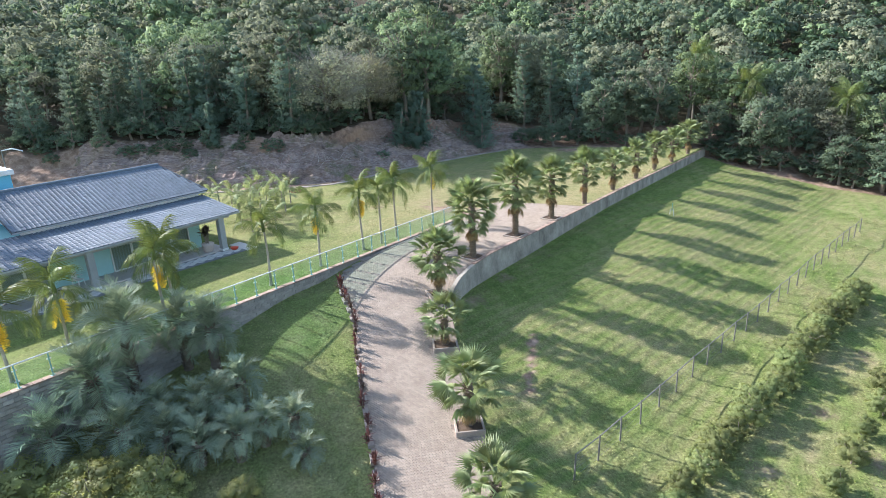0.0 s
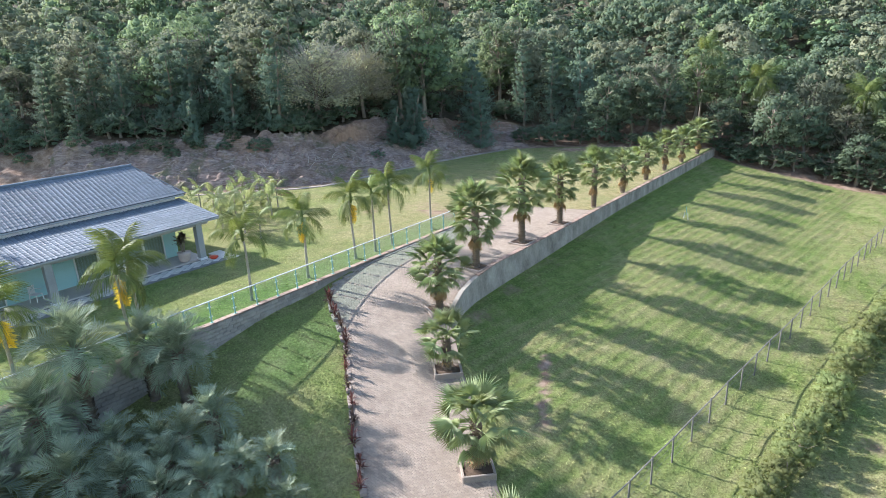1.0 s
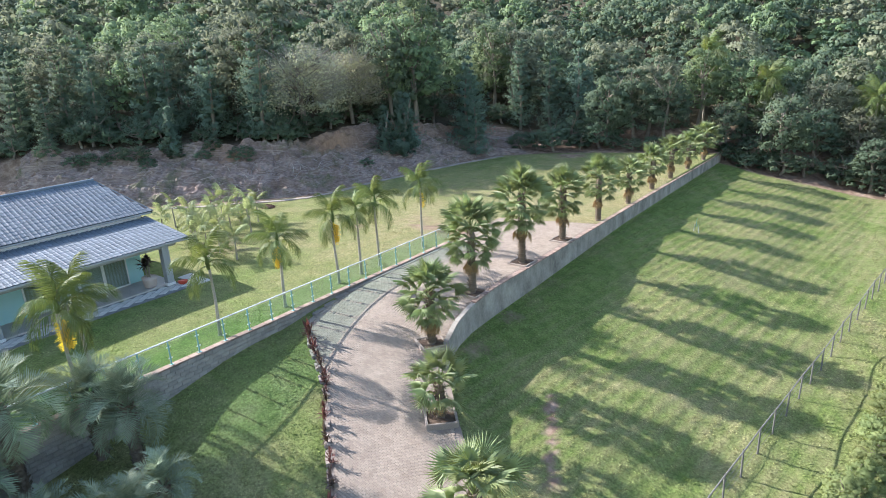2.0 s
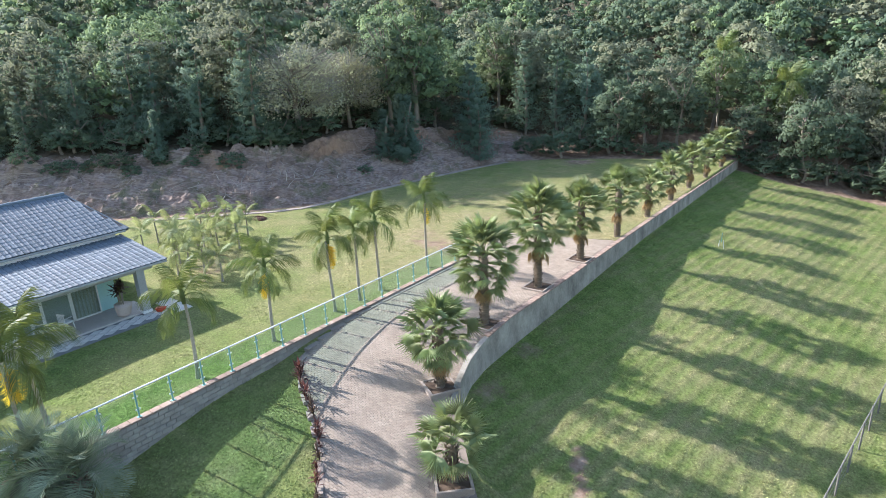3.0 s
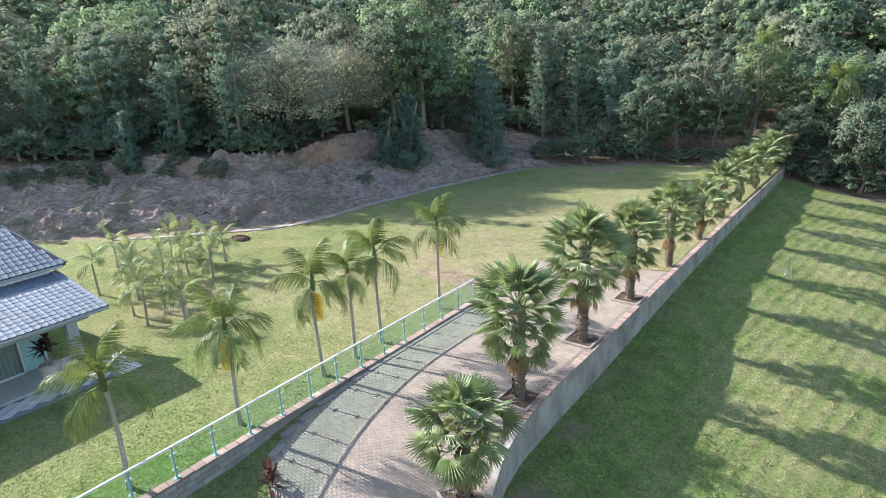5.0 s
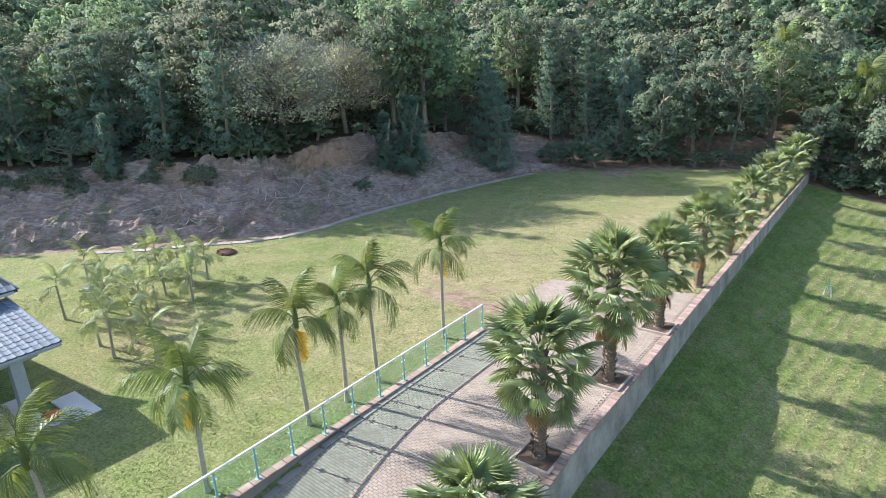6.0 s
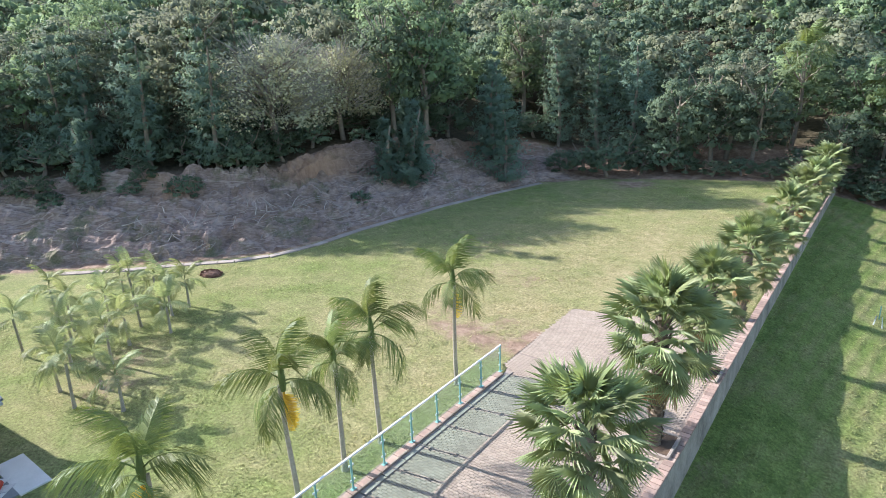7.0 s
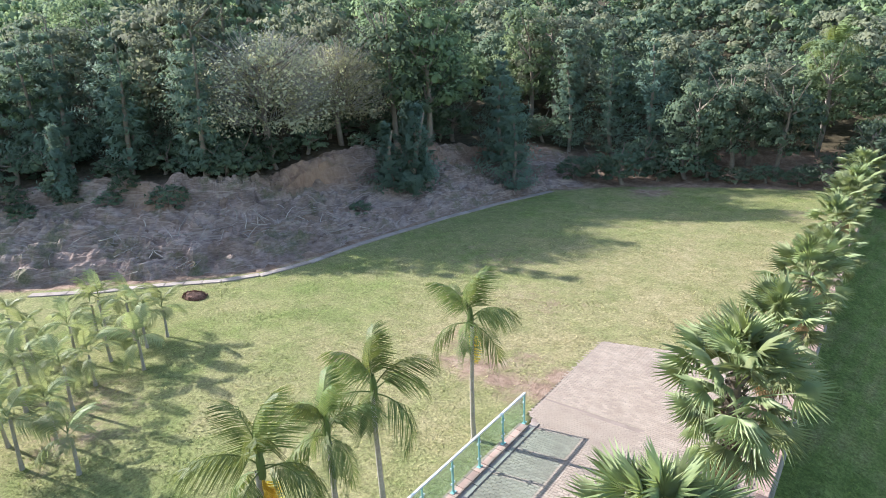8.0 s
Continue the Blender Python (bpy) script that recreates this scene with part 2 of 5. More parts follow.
def rock_material():
    """Bedded grey pink rock with pale seams that turns to brown clay where the "clay" attribute is high."""
    m, nt, b = links_of("bedded rock and clay", 0.95, 0.0, 0.15)
    c1, f1 = noise_ramp(nt, 0.9, [(0.25, (0.11, 0.078, 0.062)), (0.5, (0.265, 0.195, 0.158)), (0.75, (0.47, 0.365, 0.305))], source="World", detail=9.0, rough=0.66)
    c2, f2 = noise_ramp(nt, 3.2, [(0.35, (0.085, 0.058, 0.048)), (0.65, (0.36, 0.275, 0.235))], source="World", stretch=(0.7, 0.7, 3.5), detail=6.0, warp=0.8)
    seam, _ = noise_ramp(nt, 0.5, [(0.46, (0, 0, 0)), (0.49, (0.5, 0.5, 0.5)), (0.52, (0, 0, 0)), (0.62, (0.35, 0.35, 0.35)), (0.65, (0, 0, 0))], source="World", stretch=(0.6, 0.6, 2.6), detail=2.5, rough=0.45, warp=0.6)
    cl, _ = noise_ramp(nt, 2.0, [(0.3, (0.22, 0.13, 0.085)), (0.7, (0.42, 0.275, 0.18))], source="World", stretch=(1, 1, 0.35), detail=6.0)
    att = nt.nodes.new("ShaderNodeAttribute")
    att.attribute_name = "clay"
    weeds, _ = noise_ramp(nt, 9.0, [(0.3, (0.055, 0.07, 0.03)), (0.7, (0.16, 0.165, 0.085))], source="World", detail=5.0)
    where, _ = noise_ramp(nt, 0.42, [(0.52, (0, 0, 0)), (0.64, (0.75, 0.75, 0.75))], source="World", detail=9.0, rough=0.72)
    rock = mix(nt, mix(nt, c1, c2, 0.45), (0.50, 0.41, 0.355), seam)
    nt.links.new(mix(nt, mix(nt, rock, weeds, where), cl, att.outputs["Fac"]), b.inputs["Base Color"])
    bump(nt, b, f2, 0.6, 0.12)
    return m


M["rock"] = rock_material()


def glass(name, tint, gloss=0.22):
    m = bpy.data.materials.new(name)
    m.use_nodes = True
    nt = m.node_tree
    nt.nodes.remove(nt.nodes["Principled BSDF"])
    t, g, s = (nt.nodes.new(k) for k in ("ShaderNodeBsdfTransparent", "ShaderNodeBsdfGlossy", "ShaderNodeMixShader"))
    t.inputs[0].default_value = (*tint, 1)
    g.inputs["Roughness"].default_value = 0.03
    f = nt.nodes.new("ShaderNodeLayerWeight")
    f.inputs[0].default_value = 0.25
    k = nt.nodes.new("ShaderNodeMapRange")
    k.inputs["To Min"].default_value, k.inputs["To Max"].default_value = 0.02, gloss
    nt.links.new(f.outputs["Facing"], k.inputs["Value"])
    nt.links.new(k.outputs[0], s.inputs[0])
    nt.links.new(t.outputs[0], s.inputs[1])
    nt.links.new(g.outputs[0], s.inputs[2])
    nt.links.new(s.outputs[0], nt.nodes["Material Output"].inputs["Surface"])
    return m


M["fenceglass"] = glass("green tinted fence glass", (0.80, 0.915, 0.885), 0.32)
M["window"] = glass("window glass", (0.80, 0.86, 0.85), 0.75)


# ---- mesh helpers ----
def fast_mesh(name, verts, faces, material, smooth=False, normals=None):
    """A mesh from a table of corners and a table of faces with equal numbers of corners."""
    verts, faces = np.asarray(verts, np.float32), np.asarray(faces, np.int32)
    me = bpy.data.meshes.new(name)
    me.vertices.add(len(verts))
    me.vertices.foreach_set("co", verts.ravel())
    k = faces.shape[1]
    me.loops.add(faces.size)
    me.loops.foreach_set("vertex_index", faces.ravel())
    me.polygons.add(len(faces))
    me.polygons.foreach_set("loop_start", np.arange(0, faces.size, k, dtype=np.int32))
    me.polygons.foreach_set("use_smooth", np.full(len(faces), smooth))
    me.update(calc_edges=True)
    if normals is not None:
        me.normals_split_custom_set_from_vertices(np.asarray(normals, np.float32))
    me.materials.append(material)
    return me


def bm_mesh(name, bm, material, smooth=False):
    me = bpy.data.meshes.new(name)
    bmesh.ops.recalc_face_normals(bm, faces=bm.faces)
    bm.to_mesh(me)
    bm.free()
    me.materials.append(material)
    if smooth:
        me.polygons.foreach_set("use_smooth", [True] * len(me.polygons))
    return me


def place(name, me, parent=None, m=None, label=""):
    ob = new(name, me)
    ob.parent = parent
    if m is not None:
        ob.matrix_basis = m
    if label:
        ob["label"] = label
    return ob


def part(name, bm, material, parent, label="", smooth=False, m=None):
    return place(name, bm_mesh(name, bm, material, smooth), parent, m, label)


def thing(name, m, label, category, group="", kind=""):
    ob = new(name)
    ob.matrix_basis = m
    return tagged(ob, label, category, group, kind)


def box(bm, x0, x1, y0, y1, z0, z1, bevel=0.0):
    vs = [bm.verts.new(p) for p in ((x0, y0, z0), (x1, y0, z0), (x1, y1, z0), (x0, y1, z0), (x0, y0, z1), (x1, y0, z1), (x1, y1, z1), (x0, y1, z1))]
    fs = [bm.faces.new([vs[i] for i in q]) for q in ((3, 2, 1, 0), (4, 5, 6, 7), (0, 1, 5, 4), (1, 2, 6, 5), (2, 3, 7, 6), (3, 0, 4, 7))]
    if bevel:
        bmesh.ops.bevel(bm, geom=list({e for f in fs for e in f.edges}), offset=bevel, segments=1, affect="EDGES", profile=0.5)
    return bm


def boxed(*a, bevel=0.0):
    return box(bmesh.new(), *a, bevel=bevel)


def tube_table(points, radii, sides=8):
    """Corners and quads of a tapered tube along points."""
    pts = np.asarray(points, float)
    d = np.gradient(pts, axis=0)
    d /= np.linalg.norm(d, axis=1)[:, None] + 1e-9
    ref = np.array([0.31, 0.95, 0.05])
    a = np.cross(d, ref)
    a /= np.linalg.norm(a, axis=1)[:, None] + 1e-9
    b = np.cross(d, a)
    ang = np.arange(sides) * 2 * np.pi / sides
    ring = pts[:, None] + np.asarray(radii)[:, None, None] * (a[:, None] * np.cos(ang)[None, :, None] + b[:, None] * np.sin(ang)[None, :, None])
    n = len(pts)
    i, j = np.meshgrid(np.arange(n - 1), np.arange(sides), indexing="ij")
    q = np.stack([i * sides + j, i * sides + (j + 1) % sides, (i + 1) * sides + (j + 1) % sides, (i + 1) * sides + j], -1).reshape(-1, 4)
    return ring.reshape(-1, 3), q


def joined(tables):
    vs, fs, k = [], [], 0
    for v, q in tables:
        vs.append(np.asarray(v))
        fs.append(np.asarray(q) + k)
        k += len(v)
    return np.concatenate(vs), np.concatenate(fs)


# ---- the lie of the land ----
def smooth(a, b, x):
    k = np.clip((x - a) / (b - a), 0, 1)
    return k * k * (3 - 2 * k)


def ramp(x, y):
    """The sloping drive."""
    u = 0.55 * np.asarray(x, float) - 0.835 * np.asarray(y, float) + 38.75
    v = np.minimum(u, 22) + 0.4 * np.maximum(u - 22, 0)
    return np.where(v > 4, -0.225 * v, np.where(v > -4, -0.225 * (v + 4) ** 2 / 16, 0.0))


LEFT = [(4.75, -1.51), (-3.84, 5.83), (-9.39, 10.6), (-14.6, 15.25), (-16.24, 16.63), (-18.65, 18.6), (-20.3, 19.95), (-21.85, 21.25), (-23.35, 22.7), (-24.95, 23.7), (-26.5, 24.62), (-27.75, 25.6), (-28.2, 26.7), (-28.4, 28.6), (-28.4, 38.9), (-28.9, 39.4), (-28.95, 45.6)]
RIGHT = [(8.39, 1.45), (0.3, 8.91), (-4.9, 13.09), (-9.99, 17.39), (-13.46, 20.69), (-17.77, 24.64), (-20.45, 27.3), (-20.95, 28.4), (-21.5, 29.9), (-21.72, 31.4), (-21.75, 34.15), (-21.75, 47.3)]
WOOD_EDGE = [(-140, -30), (-95, 5), (-74, 19), (-57, 34.8), (-51.5, 39.5), (-48.2, 43.5), (-47.3, 47.0), (-46.7, 54.0), (-45.6, 60.0), (-43.3, 69.0), (-38, 73.2), (-30, 76.4), (-21.5, 79.0), (-5, 79.5), (30, 79), (120, 70)]


def along(line, x, y):
    """Signed distance to a polyline (positive to its left) and the place along it."""
    x, y = np.asarray(x, float), np.asarray(y, float)
    best, sign, run, at = np.full(x.shape, 1e9), np.ones(x.shape), 0.0, np.zeros(x.shape)
    for (x0, y0), (x1, y1) in zip(line, line[1:]):
        dx, dy = x1 - x0, y1 - y0
        size = math.hypot(dx, dy)
        k = np.clip(((x - x0) * dx + (y - y0) * dy) / size ** 2, 0, 1)
        d = np.hypot(x - x0 - k * dx, y - y0 - k * dy)
        near = d < best
        sign = np.where(near, np.sign(dx * (y - y0) - dy * (x - x0)), sign)
        at = np.where(near, run + k * size, at)
        best = np.minimum(best, d)
        run += size
    return best * sign, at


def waves(x, y, size, seed=0.0):
    x, y = np.asarray(x, float) / size + seed, np.asarray(y, float) / size - seed
    return (np.sin(x * 1.7 + 1.3 * np.sin(y * 1.1 + seed)) + np.sin(y * 2.3 + 1.7 * np.sin(x * 0.9)) + 0.5 * np.sin(3.1 * x + 2.7 * y) + 0.5 * np.sin(4.7 * y - 3.9 * x)) / 3


def drive_end(x):
    """Where the paving stops, slightly askew."""
    return 45.45 + 0.26 * (np.asarray(x, float) + 28.95)


def lawn(x, y):
    x, y = np.asarray(x, float), np.asarray(y, float)
    fall = np.minimum(x + 22, 15) * 0.17 + np.maximum(x - -7, 0) * 0.035
    terrace = 0.10 * np.sin((x + 22) * 0.9 + 0.25 * np.sin(y * 0.3)) * smooth(-21, -18, x) * smooth(-8, -11, x)
    furrow = 0.026 * np.sin((x - 0.134 * y) * 9.0 + 0.8 * waves(x, y, 3.0, 6.0)) * smooth(-20.5, -18.5, x) * smooth(-6.5, -8, x)
    swell = 0.10 * waves(x, y, 2.6, 3.0) * smooth(-21.2, -19.0, x)
    return -1.65 + 0.03 * (np.minimum(y, 52) - 38) - np.maximum(fall, 0) + terrace * 0.7 + furrow + swell + 0.24 * smooth(-18.6, -21.0, x)


def hill(x, y):
    """Height that the wooded hillside adds, and how far a place lies inside the woods."""
    d, s = along(WOOD_EDGE, x, y)
    low = smooth(134, 150, s) * 0.7
    bank = (2.3 * smooth(0.5, 7.0, d) + (1.5 + 0.5 * waves(x, y, 5.0)) * smooth(6.6 + 0.8 * waves(x, y, 3.0, 2.0), 8.4 + 0.9 * waves(x, y, 3.0, 2.0), d)) * (1 - low)
    far = 0.21 * np.maximum(d - 7, 0) + 0.0004 * np.maximum(d - 7, 0) ** 2
    return np.where(d > 0, bank + np.minimum(far, 55) + smooth(4, 30, d) * 0.8 * waves(x, y, 11.0, 5.0), 0), d


def ground_height(x, y):
    x, y = np.asarray(x, float), np.asarray(y, float)
    dl, _ = along(LEFT, x, y)
    dr, _ = along(RIGHT, x, y)
    garden = np.minimum(ramp(x, y), 0) + 0.4 * smooth(0.4, 4.0, dl) * smooth(26.0, 23.0, y)
    near_drive = ramp(x, y) - 0.05 - 0.1 * smooth(0.0, 0.3, dr) + (lawn(x, y) - ramp(x, y)) * smooth(0.0, 1.0, -dr / (1.2 + 0.7 * np.clip(26 - y, 0, 8)))
    east = np.where(y < 25.0, near_drive, lawn(x, y) + (near_drive - lawn(x, y)) * smooth(26.8, 25.0, y))
    end = drive_end(x) + 0.05
    on_drive = np.where(y < end, ramp(x, y) - 0.14, 0.0)
    z = np.where(dr < 0.75 * smooth(24.5, 26.5, y), east, np.where(dl > 0, garden, on_drive))
    z = np.where((y > end) & (x < -21.8), 0.0, z)
    z = np.where((y > end) & (x >= -21.8), lawn(x, y), z)
    z = np.where(x < -28.6, np.where((x > -28.83) & (y > 39.2) & (y < end), -0.14, 0.0), z)
    up, d = hill(x, y)
    z = z + up + 0.03 * waves(x, y, 3.0, 7.0) * smooth(0, 2, np.abs(x + 25) - 4)
    return z


def gz(x, y):
    return float(ground_height(np.array([x]), np.array([y]))[0])


def dryness(x, y):
    """How far the turf has turned to straw; lowered where house and wall cast shade."""
    top = 1.0 * (x < -28.55) + 1.0 * (x < -21.9) * (y > 45.0) * (x >= -28.55)
    d, _ = along(WOOD_EDGE, x, y)
    # greener towards the house: its shade is partly put into the turf colour
    upper = 0.23 + 0.18 * smooth(24, 28, y) + 0.31 * smooth(29, 41, y) * smooth(-6, -16, d) + 0.1 * waves(x, y, 4.0, 3.0)
    # last term: greener beside the wall, deepening its shadow by colour
    lower = 0.33 + 0.14 * waves(x, y, 3.2, 9.0) + 0.22 * np.sin((x - 0.134 * y) * 9.0) * (0.6 + 0.4 * waves(x, y, 4.0, 1.0)) - 0.16 * smooth(-16.5, -19.5, x)
    g = 0.27 + 0.15 * smooth(22.0, 15.0, y)
    dl, _ = along(LEFT, x, y)
    return np.clip(np.where(top > 0.5, upper, np.where((dl > 0) & (y < 27), g, lower)), 0, 1)


# bare, worn places in the turf: place, radius, strength
BARE = ((-29.2, 40.9, 0.9, 1.1),
        (-29.0, 42.0, 0.7, 1.1),
        (-30.6, 40.6, 0.7, 1.0),
        (-32.0, 40.6, 0.8, 1.0),
        (-33.4, 40.9, 0.6, 0.9),
        (-29.9, 39.9, 0.5, 0.8),
        (-31.6, 41.4, 1.0, 0.75),
        (-32.8, 41.0, 0.9, 0.7),
        (-30.7, 42.6, 0.8, 0.7),
        (-37.0, 38.5, 0.9, 0.6),
        (-34.0, 42.5, 1.6, 0.5),
        (-36, 72.0, 2.2, 0.8),
        (-24.5, 70, 2.5, 0.4),
        (-40.6, 29.5, 1.8, 0.5),
        (-42.5, 31.0, 2.0, 0.45),
        (-33, 48, 3.0, 0.36),
        (-21.0, 34, 0.9, 0.5),
        (-20.7, 30, 1.0, 0.55),
        (-21.2, 39, 0.7, 0.45),
        (-38, 52, 3.5, 0.34),
        (-3.6, 27, 1.0, 0.5),
        (-2.4, 33, 1.0, 0.5),
        (0.2, 30, 1.5, 0.5),
        (1.5, 37, 1.6, 0.5),
        (-4.0, 23, 0.9, 0.5),
        (-1.2, 25, 1.3, 0.5),
        (-1.5, 40, 1.2, 0.45))
# a worn track across the slope
BARE += tuple((-16.3 + 2.6 * k / 11 + 0.12 * math.sin(k * 2.1), 29.8 - 5.2 * k / 11, 0.24 + 0.06 * (k % 3), 0.95) for k in range(12))


def bare(x, y):
    out = np.zeros(np.shape(x))
    for px, py, r, k in BARE:
        out = np.maximum(out, k * np.exp(-((x - px) ** 2 + (y - py) ** 2) / r ** 2))
    return out


def ground_sheet():
    near_x = np.concatenate([np.arange(-80, -29.1, 0.6), [-29.1, -28.95, -28.885, -28.865, -28.81, -28.62, -28.58], np.arange(-28.4, -21.9, 0.35), [-21.83, -21.77], np.arange(-21.4, -6, 0.23), np.arange(-5.8, 12, 0.45)])
    near_y = np.concatenate([np.arange(0, 45.2, 0.45), np.arange(45.3, 47.6, 0.09), np.arange(47.9, 95, 0.7)])
    def widen(a, step):
        out = step * np.cumsum(1.22 ** np.arange(34))
        return np.concatenate([a[0] - out[::-1], a, a[-1] + out])
    gx, gy = np.meshgrid(widen(near_x, 1.0), widen(near_y, 1.0), indexing="ij")
    z = ground_height(gx, gy)
    nx, ny = gx.shape
    i, j = np.meshgrid(np.arange(nx - 1), np.arange(ny - 1), indexing="ij")
    q = np.stack([i * ny + j, (i + 1) * ny + j, (i + 1) * ny + j + 1, i * ny + j + 1], -1).reshape(-1, 4)
    me = fast_mesh("ground", np.stack([gx, gy, z], -1).reshape(-1, 3), q, M["ground"], True)
    d, _ = along(WOOD_EDGE, gx, gy)
    soil = smooth(-0.3, 0.8, d) * 1.0
    soil = np.maximum(soil, bare(gx, gy))
    a = me.attributes.new("soil", "FLOAT", "POINT")
    a.data.foreach_set("value", soil.astype(np.float32).ravel())
    a = me.attributes.new("litter", "FLOAT", "POINT")
    a.data.foreach_set("value", smooth(7.5, 10.5, d).astype(np.float32).ravel())
    a = me.attributes.new("dry", "FLOAT", "POINT")
    a.data.foreach_set("value", dryness(gx, gy).astype(np.float32).ravel())
    return tagged(new("ground", me), "mown green lawn with dry patches, rising to earth under the woods", "ground", kind="structure")


ground = ground_sheet()


# ---- drive ----
def inside_drive(x, y):
    dl, _ = along(LEFT, x, y)
    dr, _ = along(RIGHT, x, y)
    return (dl < np.where(y > 39.2, -0.02, -0.16)) & (dr > 0.30) & (y < drive_end(x)) & (x < 8) & ((x > -28.2) | (y > 39.0))


def drive_slab():
    """The bed under the paving stones, with the kerb's depth."""
    n = 90
    def walk_line(line):
        p = np.array(line, float)
        s = np.concatenate([[0], np.cumsum(np.hypot(*np.diff(p, axis=0).T))])
        t = np.linspace(0, s[-1], n)
        return np.stack([np.interp(t, s, p[:, 0]), np.interp(t, s, p[:, 1])], -1)
    a, b = walk_line(LEFT), walk_line(RIGHT)
    rows = [a + (b - a) * k for k in np.linspace(0, 1, 9)]
    g = np.stack(rows, 1)
    z = ramp(g[..., 0], g[..., 1]) - 0.021
    i, j = np.meshgrid(np.arange(n - 1), np.arange(8), indexing="ij")
    q = np.stack([i * 9 + j, i * 9 + j + 1, (i + 1) * 9 + j + 1, (i + 1) * 9 + j], -1).reshape(-1, 4)
    return tagged(new("drive", fast_mesh("drive", np.concatenate([g, z[..., None]], -1).reshape(-1, 3), q, M["bed"], True)),
                  "pinkish paved drive curving down a slope between palms", "drive", kind="structure")


drive = drive_slab()


# ---- walls ----
def wall_line(line, width, top, foot, n):
    """Corners of a wall of some thickness along a line: top(x, y) and foot(x, y) give its heights."""
    p = np.array(line, float)
    s = np.concatenate([[0], np.cumsum(np.hypot(*np.diff(p, axis=0).T))])
    t = np.linspace(0, s[-1], n)
    c = np.stack([np.interp(t, s, p[:, 0]), np.interp(t, s, p[:, 1])], -1)
    d = np.gradient(c, axis=0)
    d /= np.linalg.norm(d, axis=1)[:, None]
    side = np.stack([d[:, 1], -d[:, 0]], -1)
    a, b = c, c - side * width
    zt = np.array([top(*q) for q in c])
    zf = np.array([foot(*q) for q in c])
    v = np.concatenate([np.c_[a, zf], np.c_[a, zt], np.c_[b, zt], np.c_[b, zf]])
    q = [(k * n + i, k * n + i + 1, ((k + 1) % 4) * n + i + 1, ((k + 1) % 4) * n + i) for k in range(4) for i in range(n - 1)]
    q += [(0, n, 2 * n, 3 * n), (4 * n - 1, 3 * n - 1, 2 * n - 1, n - 1)]
    return v, q, c, d


WALL_EAST = [(-20.35, 27.0), (-20.5, 27.4), (-20.95, 28.4), (-21.38, 29.7), (-21.6, 31.2), (-21.64, 34.0), (-21.6, 38.0), (-21.65, 46.0), (-21.7, 80.0)]


def east_top(x, y):
    return float(np.minimum(0.0, ramp(x, y) + 0.12)) - 0.02 - 0.10 * float(smooth(50, 80, y))


v, q, east_c, east_d = wall_line(WALL_EAST, 0.24, lambda x, y: east_top(x, y), lambda x, y: min(gz(x + 0.5, y), gz(x, y)) - 0.5, 140)
wall_east = tagged(new("wall_east", fast_mesh("wall_east", v, q, M["render"])), "long weathered grey cement retaining wall beside the lawn", "retaining wall", kind="structure")
# brick coping on the wall
brick = bm_mesh("coping_brick", boxed(-0.15, 0.15, -0.11, 0.11, 0, 0.07, bevel=0.008), M["brick"])
step = np.concatenate([[0], np.cumsum(np.hypot(*np.diff(east_c, axis=0).T))])
for s in np.arange(0.15, step[-1], 0.235)[20:170]:
    x, y = np.interp(s, step, east_c[:, 0]), np.interp(s, step, east_c[:, 1])
    dx, dy = np.interp(s, step, east_d[:, 0]), np.interp(s, step, east_d[:, 1])
    place("coping_brick", brick, wall_east, pose(x - 0.12 * dy, y + 0.12 * dx, east_top(x, y) - 0.012 + random.uniform(-0.006, 0.006), 0, 0, math.degrees(math.atan2(dy, dx)) - 90 + random.uniform(-2, 2)))
far_brick = bmesh.new()
for s in np.arange(0.15, step[-1], 0.235)[170:]:
    x, y = np.interp(s, step, east_c[:, 0]), np.interp(s, step, east_c[:, 1])
    box(far_brick, x - 0.27, x + 0.03, y - 0.11, y + 0.11, east_top(x, y) - 0.012, east_top(x, y) + 0.055 + random.uniform(-0.006, 0.006))
tagged(part("coping_row", far_brick, M["brick"], wall_east), kind="stuff")

# the stepped block wall under the glass fence
WEST_X = -28.5


def west_foot(y):
    return gz(WEST_X + 0.25, y)


core = bmesh.new()
ys = np.arange(-6.0, 38.9, 0.9)
for y0, y1 in zip(ys, ys[1:]):
    z0 = min(west_foot(y0), west_foot(y1)) - 0.4
    box(core, WEST_X - 0.2, WEST_X - 0.02, y0, y1, z0, 0.02)
bmesh.ops.remove_doubles(core, verts=core.verts, dist=0.0001)
wall_west = tagged(new("wall_west", bm_mesh("wall_west", core, M["mortar"])), "grey concrete block retaining wall carrying a glass fence", "retaining wall", kind="structure")
block = bm_mesh("block", boxed(-0.035, 0.035, -0.193, 0.193, -0.093, 0.093, bevel=0.01), M["block"])
count = 0
for row in range(14):
    z = -0.10 - 0.2 * row
    for y in np.arange(3.0 + 0.2 * (row % 2), 26.2, 0.4):
        if z + 0.1 > west_foot(y) and count < 620:
            count += 1
            place("block", block, wall_west, pose(WEST_X + random.uniform(-0.008, 0.008), y, z))
cap = bm_mesh("coping_brick", boxed(-0.16, 0.16, -0.19, 0.19, 0, 0.06, bevel=0.008), M["brick"])
for y in np.arange(2.0, 38.7, 0.4):
    place("coping_brick", cap, wall_west, pose(WEST_X - 0.10, y, 0.02 + random.uniform(-0.006, 0.006), 0, 0, random.uniform(-1.5, 1.5)))

